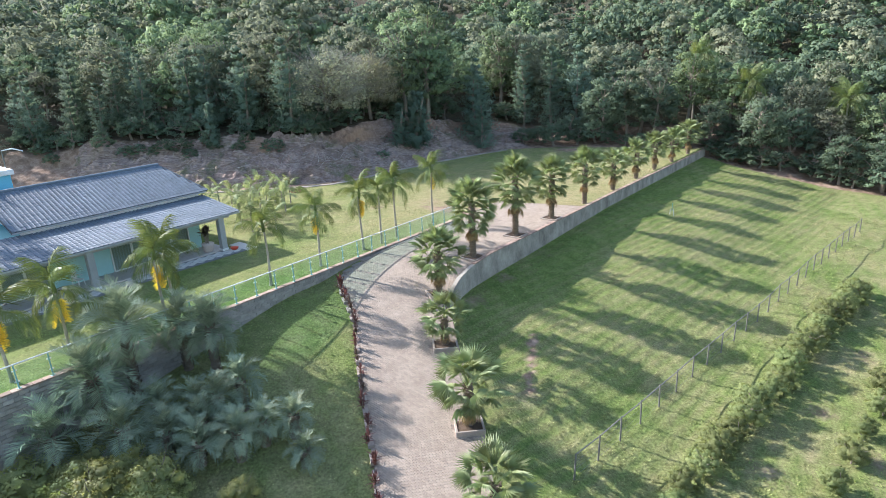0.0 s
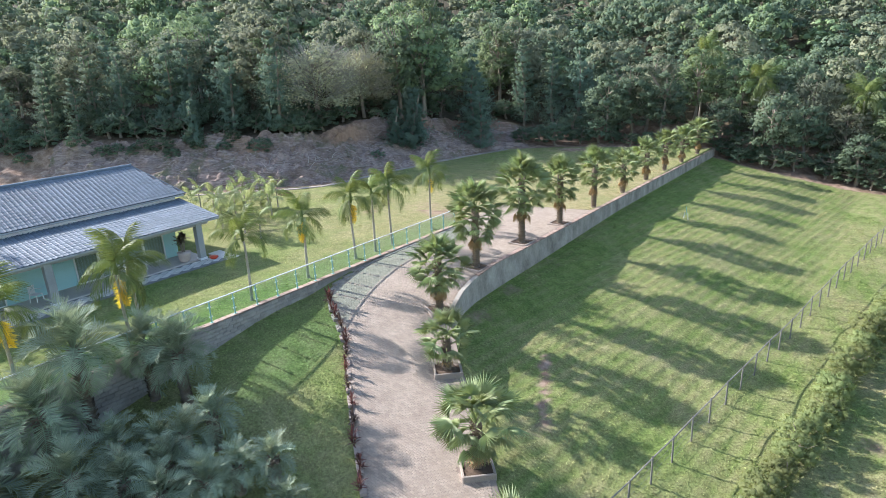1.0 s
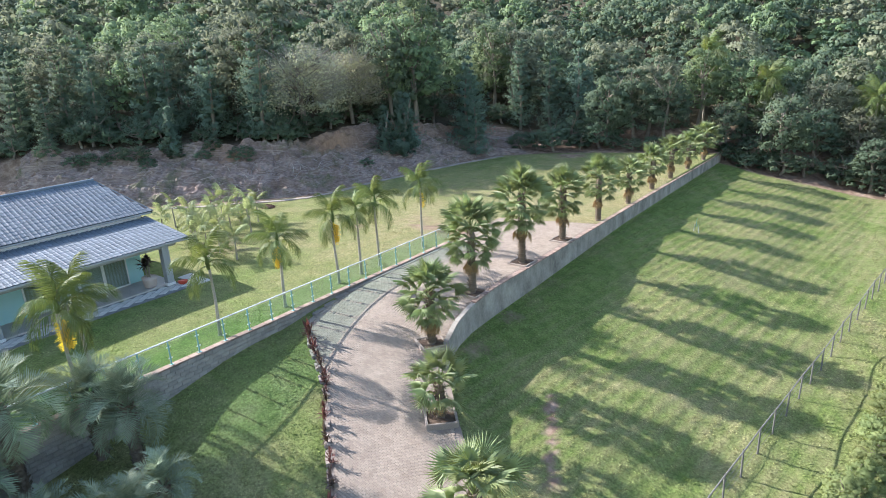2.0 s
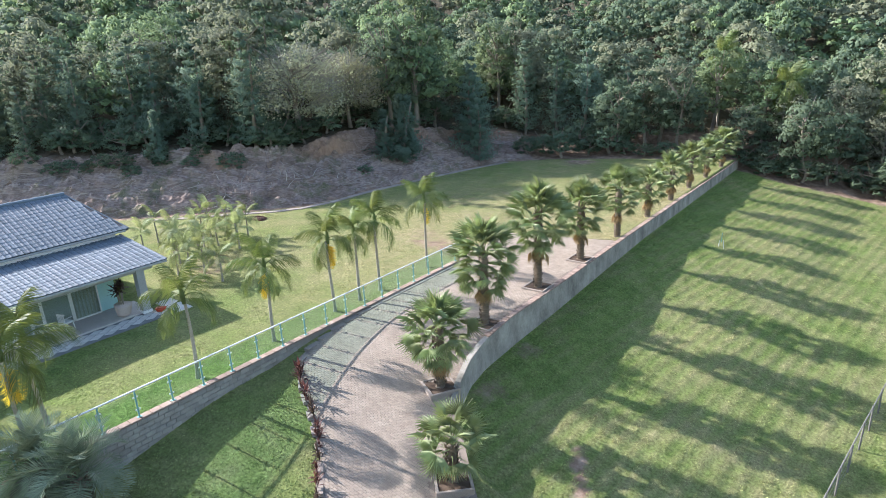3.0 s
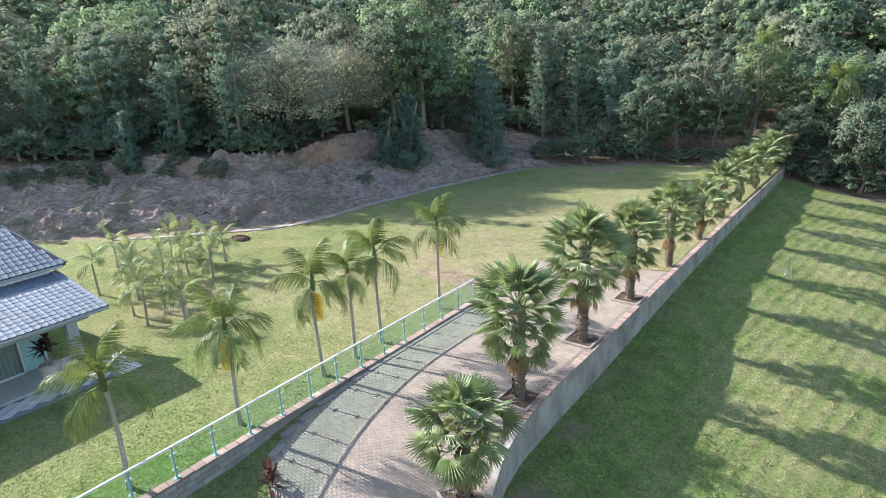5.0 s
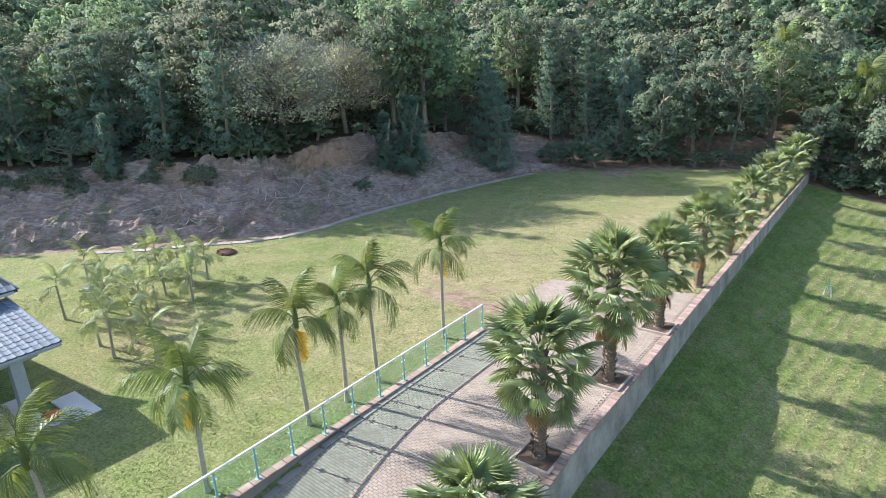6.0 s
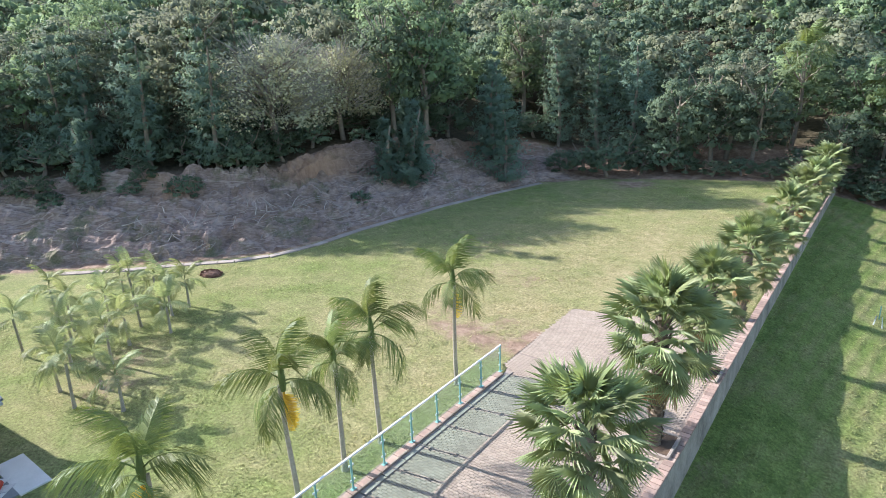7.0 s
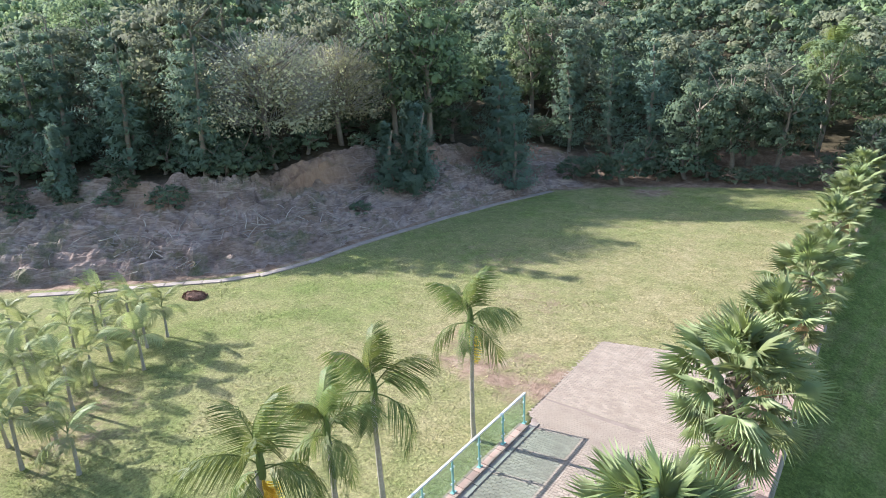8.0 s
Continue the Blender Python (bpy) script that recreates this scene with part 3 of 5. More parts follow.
# kerb stones between the wall and the paving, and along the slope
kerb_mesh = bm_mesh("kerb_stone", boxed(-0.10, 0.17, -0.44, 0.44, -0.12, 0.035, bevel=0.012), M["kerb"])
kerb = tagged(new("kerb"), "grey concrete kerb along the paved drive", "kerb", kind="structure")
p = np.array(LEFT, float)
ks = np.concatenate([[0], np.cumsum(np.hypot(*np.diff(p, axis=0).T))])
for s in np.arange(0.5, ks[-1] - 7.2, 0.9):
    x, y = np.interp(s, ks, p[:, 0]), np.interp(s, ks, p[:, 1])
    x2, y2 = np.interp(s + 0.2, ks, p[:, 0]), np.interp(s + 0.2, ks, p[:, 1])
    turn = math.degrees(math.atan2(y2 - y, x2 - x)) - 90
    place("kerb_stone", kerb_mesh, kerb, pose(x, y, float(ramp(x, y)) - 0.02, 0, 0, turn))

# ---- glass fence ----
FENCE_X, FENCE_END = -28.62, 38.7
fence = thing("glass_fence", pose(FENCE_X, 0, 0.08), "glass fence with aqua posts and white top rail on wall", "fence")
post_mesh = bm_mesh("post", boxed(-0.025, 0.025, -0.03, 0.03, 0, 1.06, bevel=0.006), M["post"])
foot_mesh = bm_mesh("base_plate", boxed(-0.06, 0.06, -0.09, 0.09, 0, 0.012, bevel=0.003), M["post"])
pane_mesh = bm_mesh("pane", boxed(-0.005, 0.005, -0.59, 0.59, 0.08, 1.0), M["fenceglass"])
clamp_mesh = bm_mesh("clamp", boxed(-0.016, 0.016, -0.03, 0.03, -0.03, 0.03, bevel=0.004), M["rail"])
gaps = 34
for i in range(gaps + 1):
    y = FENCE_END - 0.05 - 1.31 * i
    post = place("post", post_mesh, fence, pose(0, y, 0))
    place("base_plate", foot_mesh, post)
    if i < gaps:
        pane = place("pane", pane_mesh, fence, pose(0.0, y - 0.655, 0))
        for side in (-0.59, 0.59):
            for z in (0.3, 0.8):
                place("clamp", clamp_mesh, pane, pose(0, side, z))
part("top_rail", boxed(-0.04, 0.04, FENCE_END - 1.31 * gaps - 0.1, FENCE_END, 1.06, 1.11, bevel=0.012), M["rail"], fence, "white top rail")

# ---- palms ----
def fan_leaf(seed, radius=0.8, petiole=0.95, droop=0.25, spread=230, segments=22):
    """A fan palm leaf: petiole along x, then a pleated fan whose split tips hang a little."""
    rnd = np.random.RandomState(seed)
    v, f = [], []
    def quad(a, b, c, d):
        k = len(v)
        v.extend([a, b, c, d])
        f.append((k, k + 1, k + 2, k + 3))
    w = 0.02
    mid = (petiole * 0.5, 0, 0.05)
    quad((0, -w * 1.6, 0), (0, w * 1.6, 0), (mid[0], w, mid[2]), (mid[0], -w, mid[2]))
    quad((mid[0], -w, mid[2]), (mid[0], w, mid[2]), (petiole, w * 0.6, 0.0), (petiole, -w * 0.6, 0.0))
    angs = np.radians(np.linspace(-spread / 2, spread / 2, segments + 1))
    def at(a, r, lift):
        fall = droop * (r / radius) ** 2 * radius * (0.35 + 0.65 * abs(a) / 2.2)
        return (petiole + r * math.cos(a), r * math.sin(a), lift - fall - 0.10 * r * math.cos(a))
    for a0, a1 in zip(angs, angs[1:]):
        am = (a0 + a1) / 2
        size = radius * (0.86 + 0.14 * math.cos(am * 0.7)) * rnd.uniform(0.92, 1.05)
        r1 = size * 0.46
        fold = 0.035
        lo0, lo1, hi = at(a0, r1, -fold), at(a1, r1, -fold), at(am, r1 * 1.02, fold)
        c = (petiole, 0, 0)
        quad(c, lo0, hi, c)
        quad(c, hi, lo1, c)
        bend = rnd.uniform(-0.05, 0.05)
        tip = at(am + bend, size, -rnd.uniform(0.02, 0.2) * radius)
        quad(lo0, tip, hi, hi)
        quad(hi, tip, lo1, lo1)
    tri = [tuple(dict.fromkeys(tuple(v[i]) for i in q)) for q in f]
    bm = bmesh.new()
    cache = {}
    for t in tri:
        corners = []
        for c in t:
            key = tuple(round(k, 4) for k in c)
            if key not in cache:
                cache[key] = bm.verts.new(c)
            corners.append(cache[key])
        if len(set(corners)) > 2:
            bm.faces.new(corners)
    me = bpy.data.meshes.new("frond")
    bm.to_mesh(me)
    bm.free()
    me.materials.append(M["fan"])
    return me


def feather_leaf(seed, length, droop, pairs, leaflet, hang, vee, material, rise=0.0, bushy=0.0, thin=1.05):
    """A feather palm leaf: rachis along x bending down, leaflets on both sides."""
    rnd = np.random.RandomState(seed)
    n = 14
    t = np.linspace(0, 1, n)
    ang = rise - droop * t ** 1.31
    dx = np.cos(ang) * length / (n - 1)
    dz = np.sin(ang) * length / (n - 1)
    x, z = np.concatenate([[0], np.cumsum(dx[:-1])]), np.concatenate([[0], np.cumsum(dz[:-1])])
    sway = 0.06 * length * np.sin(t * 2.2 + rnd.uniform(0, 6)) * t
    spine = np.stack([x, sway, z], -1)
    tables = [tube_table(spine, 0.026 * (1 - 0.85 * t) * (length / 2.2) ** 0.5, 4)]
    v, f = [], []
    for s in np.linspace(0.2, 0.99, pairs):
        c = np.array([np.interp(s, t, spine[:, k]) for k in range(3)])
        a = np.interp(s, t, ang)
        fwd = np.array([math.cos(a), 0, math.sin(a)])
        up = np.array([-math.sin(a), 0, math.cos(a)])
        size = leaflet * (0.45 + 0.75 * math.sin(math.pi * min(1, 0.18 + 0.78 * s))) * rnd.uniform(0.85, 1.12)
        for side in (-1, 1):
            lift = vee + bushy * rnd.uniform(-1, 1)
            out = np.array([0, side, 0]) * math.cos(lift) + up * math.sin(lift) + fwd * (0.45 + 0.5 * s)
            out /= np.linalg.norm(out)
            m1 = c + out * size * 0.5 + np.array([0, 0, -hang * 0.18 * size])
            tip = c + out * size * 0.88 + np.array([0, 0, -hang * 0.75 * size])
            w = 0.021 * thin * (leaflet / 0.5) ** 0.5
            k = len(v)
            v.extend([c - fwd * w * 0.6, c + fwd * w * 0.6, m1 + fwd * w, m1 - fwd * w, tip + fwd * w * 0.15, tip - fwd * w * 0.15])
            f.extend([(k, k + 1, k + 2, k + 3), (k + 3, k + 2, k + 4, k + 5)])
    tables.append((np.array(v), np.array(f)))
    vs, fs = joined(tables)
    return fast_mesh("frond", vs, fs, material)


def lathe(profile, sides=12, seed=0, rough=0.0):
    rnd = np.random.RandomState(seed)
    z = np.array([p[0] for p in profile])
    r = np.array([p[1] for p in profile])
    lean = np.stack([0.05 * np.sin(z * 0.8 + seed), 0.05 * np.sin(z * 0.7 + seed * 2), z], -1)
    lean[:, :2] -= lean[0, :2]
    v, q = tube_table(lean, r, sides)
    if rough:
        v[:, :2] += rnd.uniform(-rough, rough, (len(v), 2))
    return v, q


FAN = [fan_leaf(k, 0.76, 0.95 + 0.12 * (k % 3), 0.15 + 0.13 * k) for k in range(5)]
dead_fan = fan_leaf(9, 0.7, 0.6, 0.9, 120, 10)
dead_fan.materials.clear()
dead_fan.materials.append(M["thatch"])


def fan_trunk(height, width, seed):
    """A stout trunk covered with cut leaf bases."""
    rnd = random.Random(seed)
    tables = [lathe([(0, width * 1.31), (0.12, width * 1.1), (height * 0.5, width), (height * 0.9, width * 0.95), (height, width * 0.6)], 10, seed)]
    rows = int(height / 0.13)
    for r in range(rows):
        for k in range(7):
            a = (k + 0.5 * (r % 2)) * math.tau / 7 + rnd.uniform(-0.15, 0.15)
            z = 0.1 + r * 0.13
            ca, sa = math.cos(a), math.sin(a)
            o, w, rise, out = width * 0.96, 0.07, rnd.uniform(0.10, 0.18), rnd.uniform(0.05, 0.12)
            b = np.array([[o * ca - w * sa, o * sa + w * ca, z], [o * ca + w * sa, o * sa - w * ca, z], [(o + out) * ca + w * 0.6 * sa, (o + out) * sa - w * 0.6 * ca, z + rise], [(o + out) * ca - w * 0.6 * sa, (o + out) * sa + w * 0.6 * ca, z + rise]])
            back = b[2:] - np.array([ca, sa, 0.25]) * 0.04
            tables.append((np.concatenate([b, back]), np.array([(0, 1, 2, 3), (3, 2, 4, 5), (1, 0, 5, 4)])))
    vs, fs = joined(tables)
    return fast_mesh("trunk", vs, fs, M["bark"])


def fan_palm(x, y, z, height, spread, leaves, seed, label):
    """height: to the top of the crown; the leaves spring from the upper part of the trunk."""
    rnd = random.Random(seed)
    palm = thing("fan_palm", pose(x, y, z, 0, 0, rnd.uniform(0, 360)), label, "palm tree", "fan palms along the drive")
    bole = max(0.55, height - spread * 0.8)
    depth = bole * 0.38
    place("trunk", fan_trunk(bole, 0.15 + 0.02 * height / 4, seed), palm)
    for k in range(leaves):
        t = k / (leaves - 1)
        up = 84 - 102 * t ** 0.8 + rnd.uniform(-11, 11)
        size = spread / 1.75 * (0.74 + 0.26 * math.sin(math.pi * min(1, 0.9 * t + 0.2))) * rnd.uniform(0.85, 1.1)
        mesh = FAN[min(4, int(t * 4 + rnd.uniform(0, 1.2)))]
        m = Matrix.Translation((0, 0, bole + 0.08 - depth * t)) @ Matrix.Rotation(k * 2.39996 + rnd.uniform(-0.25, 0.25), 4, "Z") @ Matrix.Rotation(-radians(up), 4, "Y") @ Matrix.Rotation(rnd.uniform(-0.6, 0.6), 4, "X") @ Matrix.Scale(size, 4)
        place("frond", mesh, palm, m)
    for k in range(15 if height > 3.2 else 7):
        m = Matrix.Translation((0, 0, bole - depth - 0.05 - 0.25 * rnd.random())) @ Matrix.Rotation(rnd.uniform(0, 6.28), 4, "Z") @ Matrix.Rotation(radians(rnd.uniform(45, 80)), 4, "Y") @ Matrix.Scale(rnd.uniform(0.55, 0.85) * spread / 1.75, 4)
        place("dead_frond", dead_fan, palm, m, "dry brown hanging leaf")
    return palm


# x, y, height to the top, reach of the leaves
FAN_PALMS = [(-10.71, 17.41, 3.3, 1.74, 38), (-14.35, 20.75, 3.53, 1.85, 40), (-18.51, 24.42, 2.86, 1.63, 28), (-21.55, 27.79, 4.11, 1.79, 50), (-22.45, 32.5, 5.16, 1.85, 60), (-22.4, 37.6, 5.8, 1.93, 64), (-22.35, 42.75, 4.8, 1.74, 52),
             (-22.25, 48.2, 4.7, 1.74, 50), (-22.2, 53.85, 3.7, 1.6, 43), (-22.3, 59.5, 3.9, 1.65, 43), (-22.3, 64.5, 4.0, 1.69, 40), (-22.2, 69.4, 3.7, 1.65, 40), (-22.2, 74.9, 4.0, 1.74, 43)]
plank = bm_mesh("edging", boxed(-0.62, 0.62, -0.05, 0.05, -0.35, 0.10, bevel=0.012), M["kerb"])
pit_soil = surface("planter earth", (0.06, 0.04, 0.03), (0.13, 0.09, 0.06), 3.0, 30.0, 0.95)
for i, (x, y, h, r, n) in enumerate(FAN_PALMS):
    z = float(ramp(x, y)) if y < 46 else 0.0
    fan_palm(x, y, z, h, r, n, 30 + i, "fan palm with scaly trunk, green fan leaves and dry skirt")
    if y < 46:
        turn = -46 if y < 26 else (-30 if y < 30 else 0)
        bed = thing("planter_bed", pose(x, y, z, 0, 0, turn), "square planting bed edged with concrete around a palm", "planter", "planting beds in the drive")
        soil_bm = bmesh.new()
        box(soil_bm, -0.56, 0.56, -0.56, 0.56, -0.2, 0.05)
        bmesh.ops.subdivide_edges(soil_bm, edges=soil_bm.edges, cuts=5, use_grid_fill=True)
        for w in soil_bm.verts:
            if w.co.z > 0.04:
                w.co.z += random.uniform(-0.03, 0.04)
        part("earth", soil_bm, pit_soil, bed, "dark bare earth")
        for k in range(4):
            place("edging", plank, bed, Matrix.Rotation(k * math.pi / 2, 4, "Z") @ Matrix.Translation((0, 0.6, 0)))

# feather palms
QUEEN = [feather_leaf(k, 2.1, 1.25 + 0.32 * k, 48, 0.62, 1.35, 0.1, M["feather"], rise=0.45 - 0.15 * k, bushy=0.4, thin=0.8) for k in range(4)]
YOUNG = [feather_leaf(20 + k, 1.45, 1.3 + 0.35 * k, 28, 0.46, 0.9, 0.15, M["young"], rise=0.4 - 0.15 * k, bushy=0.25) for k in range(3)]
JELLY = [feather_leaf(40 + k, 1.7, 1.35 + 0.5 * k, 27, 0.54, 0.05, 0.5, M["silver"], rise=0.55 - 0.15 * k, bushy=0.25, thin=0.9) for k in range(3)]
YELLOW = feather_leaf(60, 1.45, 0.35, 34, 0.26, 1.0, 0.0, M["flower"], rise=0.0, bushy=0.6)


def ringed_trunk(height, r0, r1, seed):
    prof = [(0, r0 * 1.5), (0.15, r0 * 1.15)]
    n = max(4, int(height / 0.35))
    for k in range(1, n + 1):
        z = 0.15 + (height - 0.15) * k / n
        prof += [(z - 0.03, r0 + (r1 - r0) * k / n), (z, (r0 + (r1 - r0) * k / n) * 1.08)]
    v, q = lathe(prof, 10, seed)
    return fast_mesh("trunk", v, q, M["royal"], True)


def feather_palm(name, x, y, z, bole, size, leaves, meshes, trunk, seed, label, group, lowest=-8, old=0, tilt=0.0):
    rnd = random.Random(seed)
    palm = thing(name, pose(x, y, z, tilt, 0, rnd.uniform(0, 360)), label, "palm tree", group)
    place("trunk", trunk, palm)
    if trunk.materials[0] == M["royal"] and bole > 2:
        part("crownshaft", bm_from(lathe([(bole - 0.15, 0.075), (bole + 0.2, 0.10), (bole + 0.55, 0.05)], 8, seed)), M["feather"], palm, "green crownshaft")
    for k in range(leaves):
        t = k / max(1, leaves - 1)
        up = 74 - (74 - lowest) * t ** 0.8 + rnd.uniform(-8, 8)
        mesh = meshes[min(len(meshes) - 1, int(t * len(meshes)))]
        m = Matrix.Translation((0, 0, bole + 0.25 - 0.25 * t)) @ Matrix.Rotation(k * 2.39996 + rnd.uniform(-0.25, 0.25), 4, "Z") @ Matrix.Rotation(-radians(up), 4, "Y") @ Matrix.Rotation(rnd.uniform(-0.35, 0.35), 4, "X") @ Matrix.Scale(size * rnd.uniform(0.88, 1.08), 4)
        place("frond", mesh, palm, m)
    for k in range(old):
        m = Matrix.Translation((0, 0, bole)) @ Matrix.Rotation(rnd.uniform(0, 6.3), 4, "Z") @ Matrix.Rotation(radians(rnd.uniform(80, 94)), 4, "Y") @ Matrix.Scale(size * rnd.uniform(0.9, 1.25), 4)
        place("old_frond", YELLOW, palm, m, "yellow drooping old frond")
    return palm


def bm_from(table):
    v, q = table
    bm = bmesh.new()
    vs = [bm.verts.new(p) for p in v]
    for f in q:
        bm.faces.new([vs[i] for i in f])
    return bm


ROYALS = [(-29.5, 21.9, 3.45, 0.8, 0), (-29.5, 25.75, 3.5, 0.84, 4), (-29.55, 29.6, 3.75, 0.82, 3), (-29.5, 31.31, 3.6, 0.72, 0), (-29.5, 32.9, 3.85, 0.82, 0), (-29.55, 37.1, 4.0, 0.82, 1),
          (-30.6, 16.0, 3.2, 0.95, 4), (-30.7, 11.3, 3.0, 0.92, 4), (-29.7, 8.6, 3.1, 0.95, 4), (-31.2, 16.9, 3.4, 0.8, 0)]
for i, (x, y, bole, size, old) in enumerate(ROYALS):
    feather_palm("queen_palm", x, y, gz(x, y) - 0.03, bole, size, 10, QUEEN, ringed_trunk(bole, 0.08, 0.052, i), 100 + i,
                 "slender feather palm with a pale ringed trunk beside the glass fence", "feather palms along the fence", old=old)


# ---- woods ----
def leaf_cards(centres, normals, size, rnd, long=1.5):
    """A small bent leaf spray (one quad) at each centre, facing roughly along its normal."""
    n = len(centres)
    nrm = normals + rnd.normal(0, 0.3, (n, 3))
    nrm /= np.linalg.norm(nrm, axis=1)[:, None] + 1e-9
    ref = rnd.normal(0, 1, (n, 3))
    a = np.cross(nrm, ref)
    a /= np.linalg.norm(a, axis=1)[:, None] + 1e-9
    b = np.cross(nrm, a)
    s = size * rnd.uniform(0.6, 1.3, (n, 1))
    tip = nrm * s * 0.25
    v = np.stack([centres - a * s * 0.5 * long, centres - b * s * 0.5, centres + a * s * 0.5 * long - tip, centres + b * s * 0.5], 1).reshape(-1, 3)
    return v, np.arange(4 * n).reshape(-1, 4)


def round_normals(verts, middle, table_normals, share=0.45):
    """Normals that follow the bulge of a clump and of the whole crown, so that foliage shades softly."""
    out = verts - np.asarray(middle)
    out /= np.linalg.norm(out, axis=1)[:, None] + 1e-9
    n = share * table_normals + (1 - share) * out
    return n / (np.linalg.norm(n, axis=1)[:, None] + 1e-9)


def ball(centre, radii, rnd, rings=5, sides=8):
    th = np.linspace(0.05, np.pi - 0.05, rings)
    ph = np.arange(sides) * 2 * np.pi / sides
    g = np.stack([np.sin(th)[:, None] * np.cos(ph), np.sin(th)[:, None] * np.sin(ph), np.repeat(np.cos(th)[:, None], sides, 1)], -1)
    g = g * rnd.uniform(0.75, 1.1, (rings, sides, 1)) * np.asarray(radii) + np.asarray(centre)
    i, j = np.meshgrid(np.arange(rings - 1), np.arange(sides), indexing="ij")
    q = np.stack([i * sides + j, (i + 1) * sides + j, (i + 1) * sides + (j + 1) % sides, i * sides + (j + 1) % sides], -1).reshape(-1, 4)
    return g.reshape(-1, 3), q


def crown_table(seed, height, radius, base, clumps, leaves, leaf, fill=0.5):
    """A crown of many rounded clumps of leaves on an uneven dome, round a dense inside: corners, faces, normals."""
    rnd = np.random.RandomState(seed)
    tables, normals = [], []
    mid, tall = base + (height - base) * 0.42, (height - base) * 0.5
    heart = (0, 0, mid - 0.25 * tall)
    def add(table, centre, r):
        n = (table[0] - np.asarray(centre)) / np.asarray(r)
        n /= np.linalg.norm(n, axis=1)[:, None] + 1e-9
        tables.append(table)
        normals.append(round_normals(table[0], heart, n + rnd.normal(0, 0.06, n.shape)))
    if fill > 0.45:
        r = (radius * 0.42, radius * 0.42, tall * 0.6)
        add(ball((0, 0, mid), r, rnd, 5, 8), (0, 0, mid), r)
    for k in range(clumps):
        t = (k + 0.5) / clumps
        u = 1 - 1.62 * t
        a = k * 2.39996 + rnd.uniform(-0.35, 0.35)
        w = math.sqrt(max(0, 1 - u * u))
        far = rnd.uniform(0.6, 1.0)
        c = np.array([radius * w * math.cos(a), radius * w * math.sin(a), tall * u]) * far + np.array([0, 0, mid])
        r = radius * rnd.uniform(0.2, 0.38) * np.array([1, 1, rnd.uniform(0.65, 0.9)])
        if fill:
            add(ball(c, r * fill, rnd, 4, 5), c, r)
        n = leaves // clumps
        d = rnd.normal(0, 1, (n, 3))
        d[:, 2] = np.where(d[:, 2] < -0.2, -d[:, 2] * 0.7, d[:, 2])
        d /= np.linalg.norm(d, axis=1)[:, None]
        pts = c + d * r * rnd.uniform(0.6, 1.22, (n, 1))
        add(leaf_cards(pts, d + np.array([0, 0, 0.2]), leaf, rnd), c, r)
    return (*joined(tables), np.concatenate(normals))


def limbs_table(seed, height, base, radius, count, thick=0.16, sides=6):
    rnd = np.random.RandomState(seed + 500)
    top = np.array([rnd.uniform(-0.4, 0.4), rnd.uniform(-0.4, 0.4), height * 0.85])
    t = np.linspace(0, 1, 6)[:, None]
    spine = t * top + 0.15 * np.sin(t * 5 + seed) * np.array([1, 0.6, 0])
    tables = [tube_table(spine, thick * (1.25 - t[:, 0]), sides)]
    for k in range(count):
        s = rnd.uniform(0.35, 0.85)
        o = s * top
        a = k * 2.4 + rnd.uniform(-0.4, 0.4)
        e = o + np.array([math.cos(a) * radius * 0.75, math.sin(a) * radius * 0.75, (height - base) * rnd.uniform(0.15, 0.4)])
        m = (o + e) / 2 + np.array([0, 0, -0.15])
        tables.append(tube_table([o, m, e], [thick * 0.5, thick * 0.3, thick * 0.1], 5))
    return joined(tables)


def pine_table(seed, height, radius, leaves, base=0.07):
    """Whorls of branches, turned up at the tips, each set with tufts of needles: corners, faces, normals."""
    rnd = np.random.RandomState(seed)
    tables, normals = [], []
    rows = int(height * (1.3 if height > 5 else 3.2))
    for k in range(rows):
        t = k / rows
        z = height * (base + (1 - base) * t)
        reach = radius * (1 - t) ** (0.8 if height > 5 else 1.1) * rnd.uniform(0.6, 1.15) + 0.14
        arms = 7 if t < 0.75 else 4
        for b in range(arms):
            a = b * math.tau / arms + k * 1.1 + rnd.uniform(-0.35, 0.35)
            r = reach * rnd.uniform(0.55, 1.12)
            n = max(4, int(leaves / rows / arms * (0.35 + 1.2 * reach / radius)))
            s = rnd.uniform(0.08, 1, n) ** 0.6
            c = np.stack([np.cos(a) * r * s, np.sin(a) * r * s, z + r * (0.62 * s ** 2 - 0.2 * s) + rnd.normal(0, 0.06, n)], -1)
            c += rnd.normal(0, 0.13, (n, 3)) * max(r, 0.5) * np.array([1, 1, 0.3])
            up = np.tile([math.cos(a) * 0.6, math.sin(a) * 0.6, 0.7], (n, 1))
            table = leaf_cards(c, up, 0.085 if height > 5 else 0.055, rnd, 4.2)
            tables.append(table)
            normals.append(round_normals(table[0], (0, 0, z - 1.0), np.repeat(up, 4, 0) + rnd.normal(0, 0.2, (4 * n, 3))))
    return (*joined(tables), np.concatenate(normals))


def tree_kind(name, kind, seed, height, radius, leaves, leaf, material, base=None, clumps=16, fill=0.5, limbs=8, thick=0.16):
    base = height * 0.1 if base is None else base
    v, q, n = pine_table(seed, height, radius, leaves) if kind == "pine" else crown_table(seed, height, radius, base, clumps, leaves, leaf, fill)
    trunk = limbs_table(seed, height, base, radius, 0 if kind == "pine" else limbs, thick)
    return dict(name=name, height=height, crown=fast_mesh("crown", v, q, material, True, n), trunk=fast_mesh("trunk", *trunk, M["wood"], True))


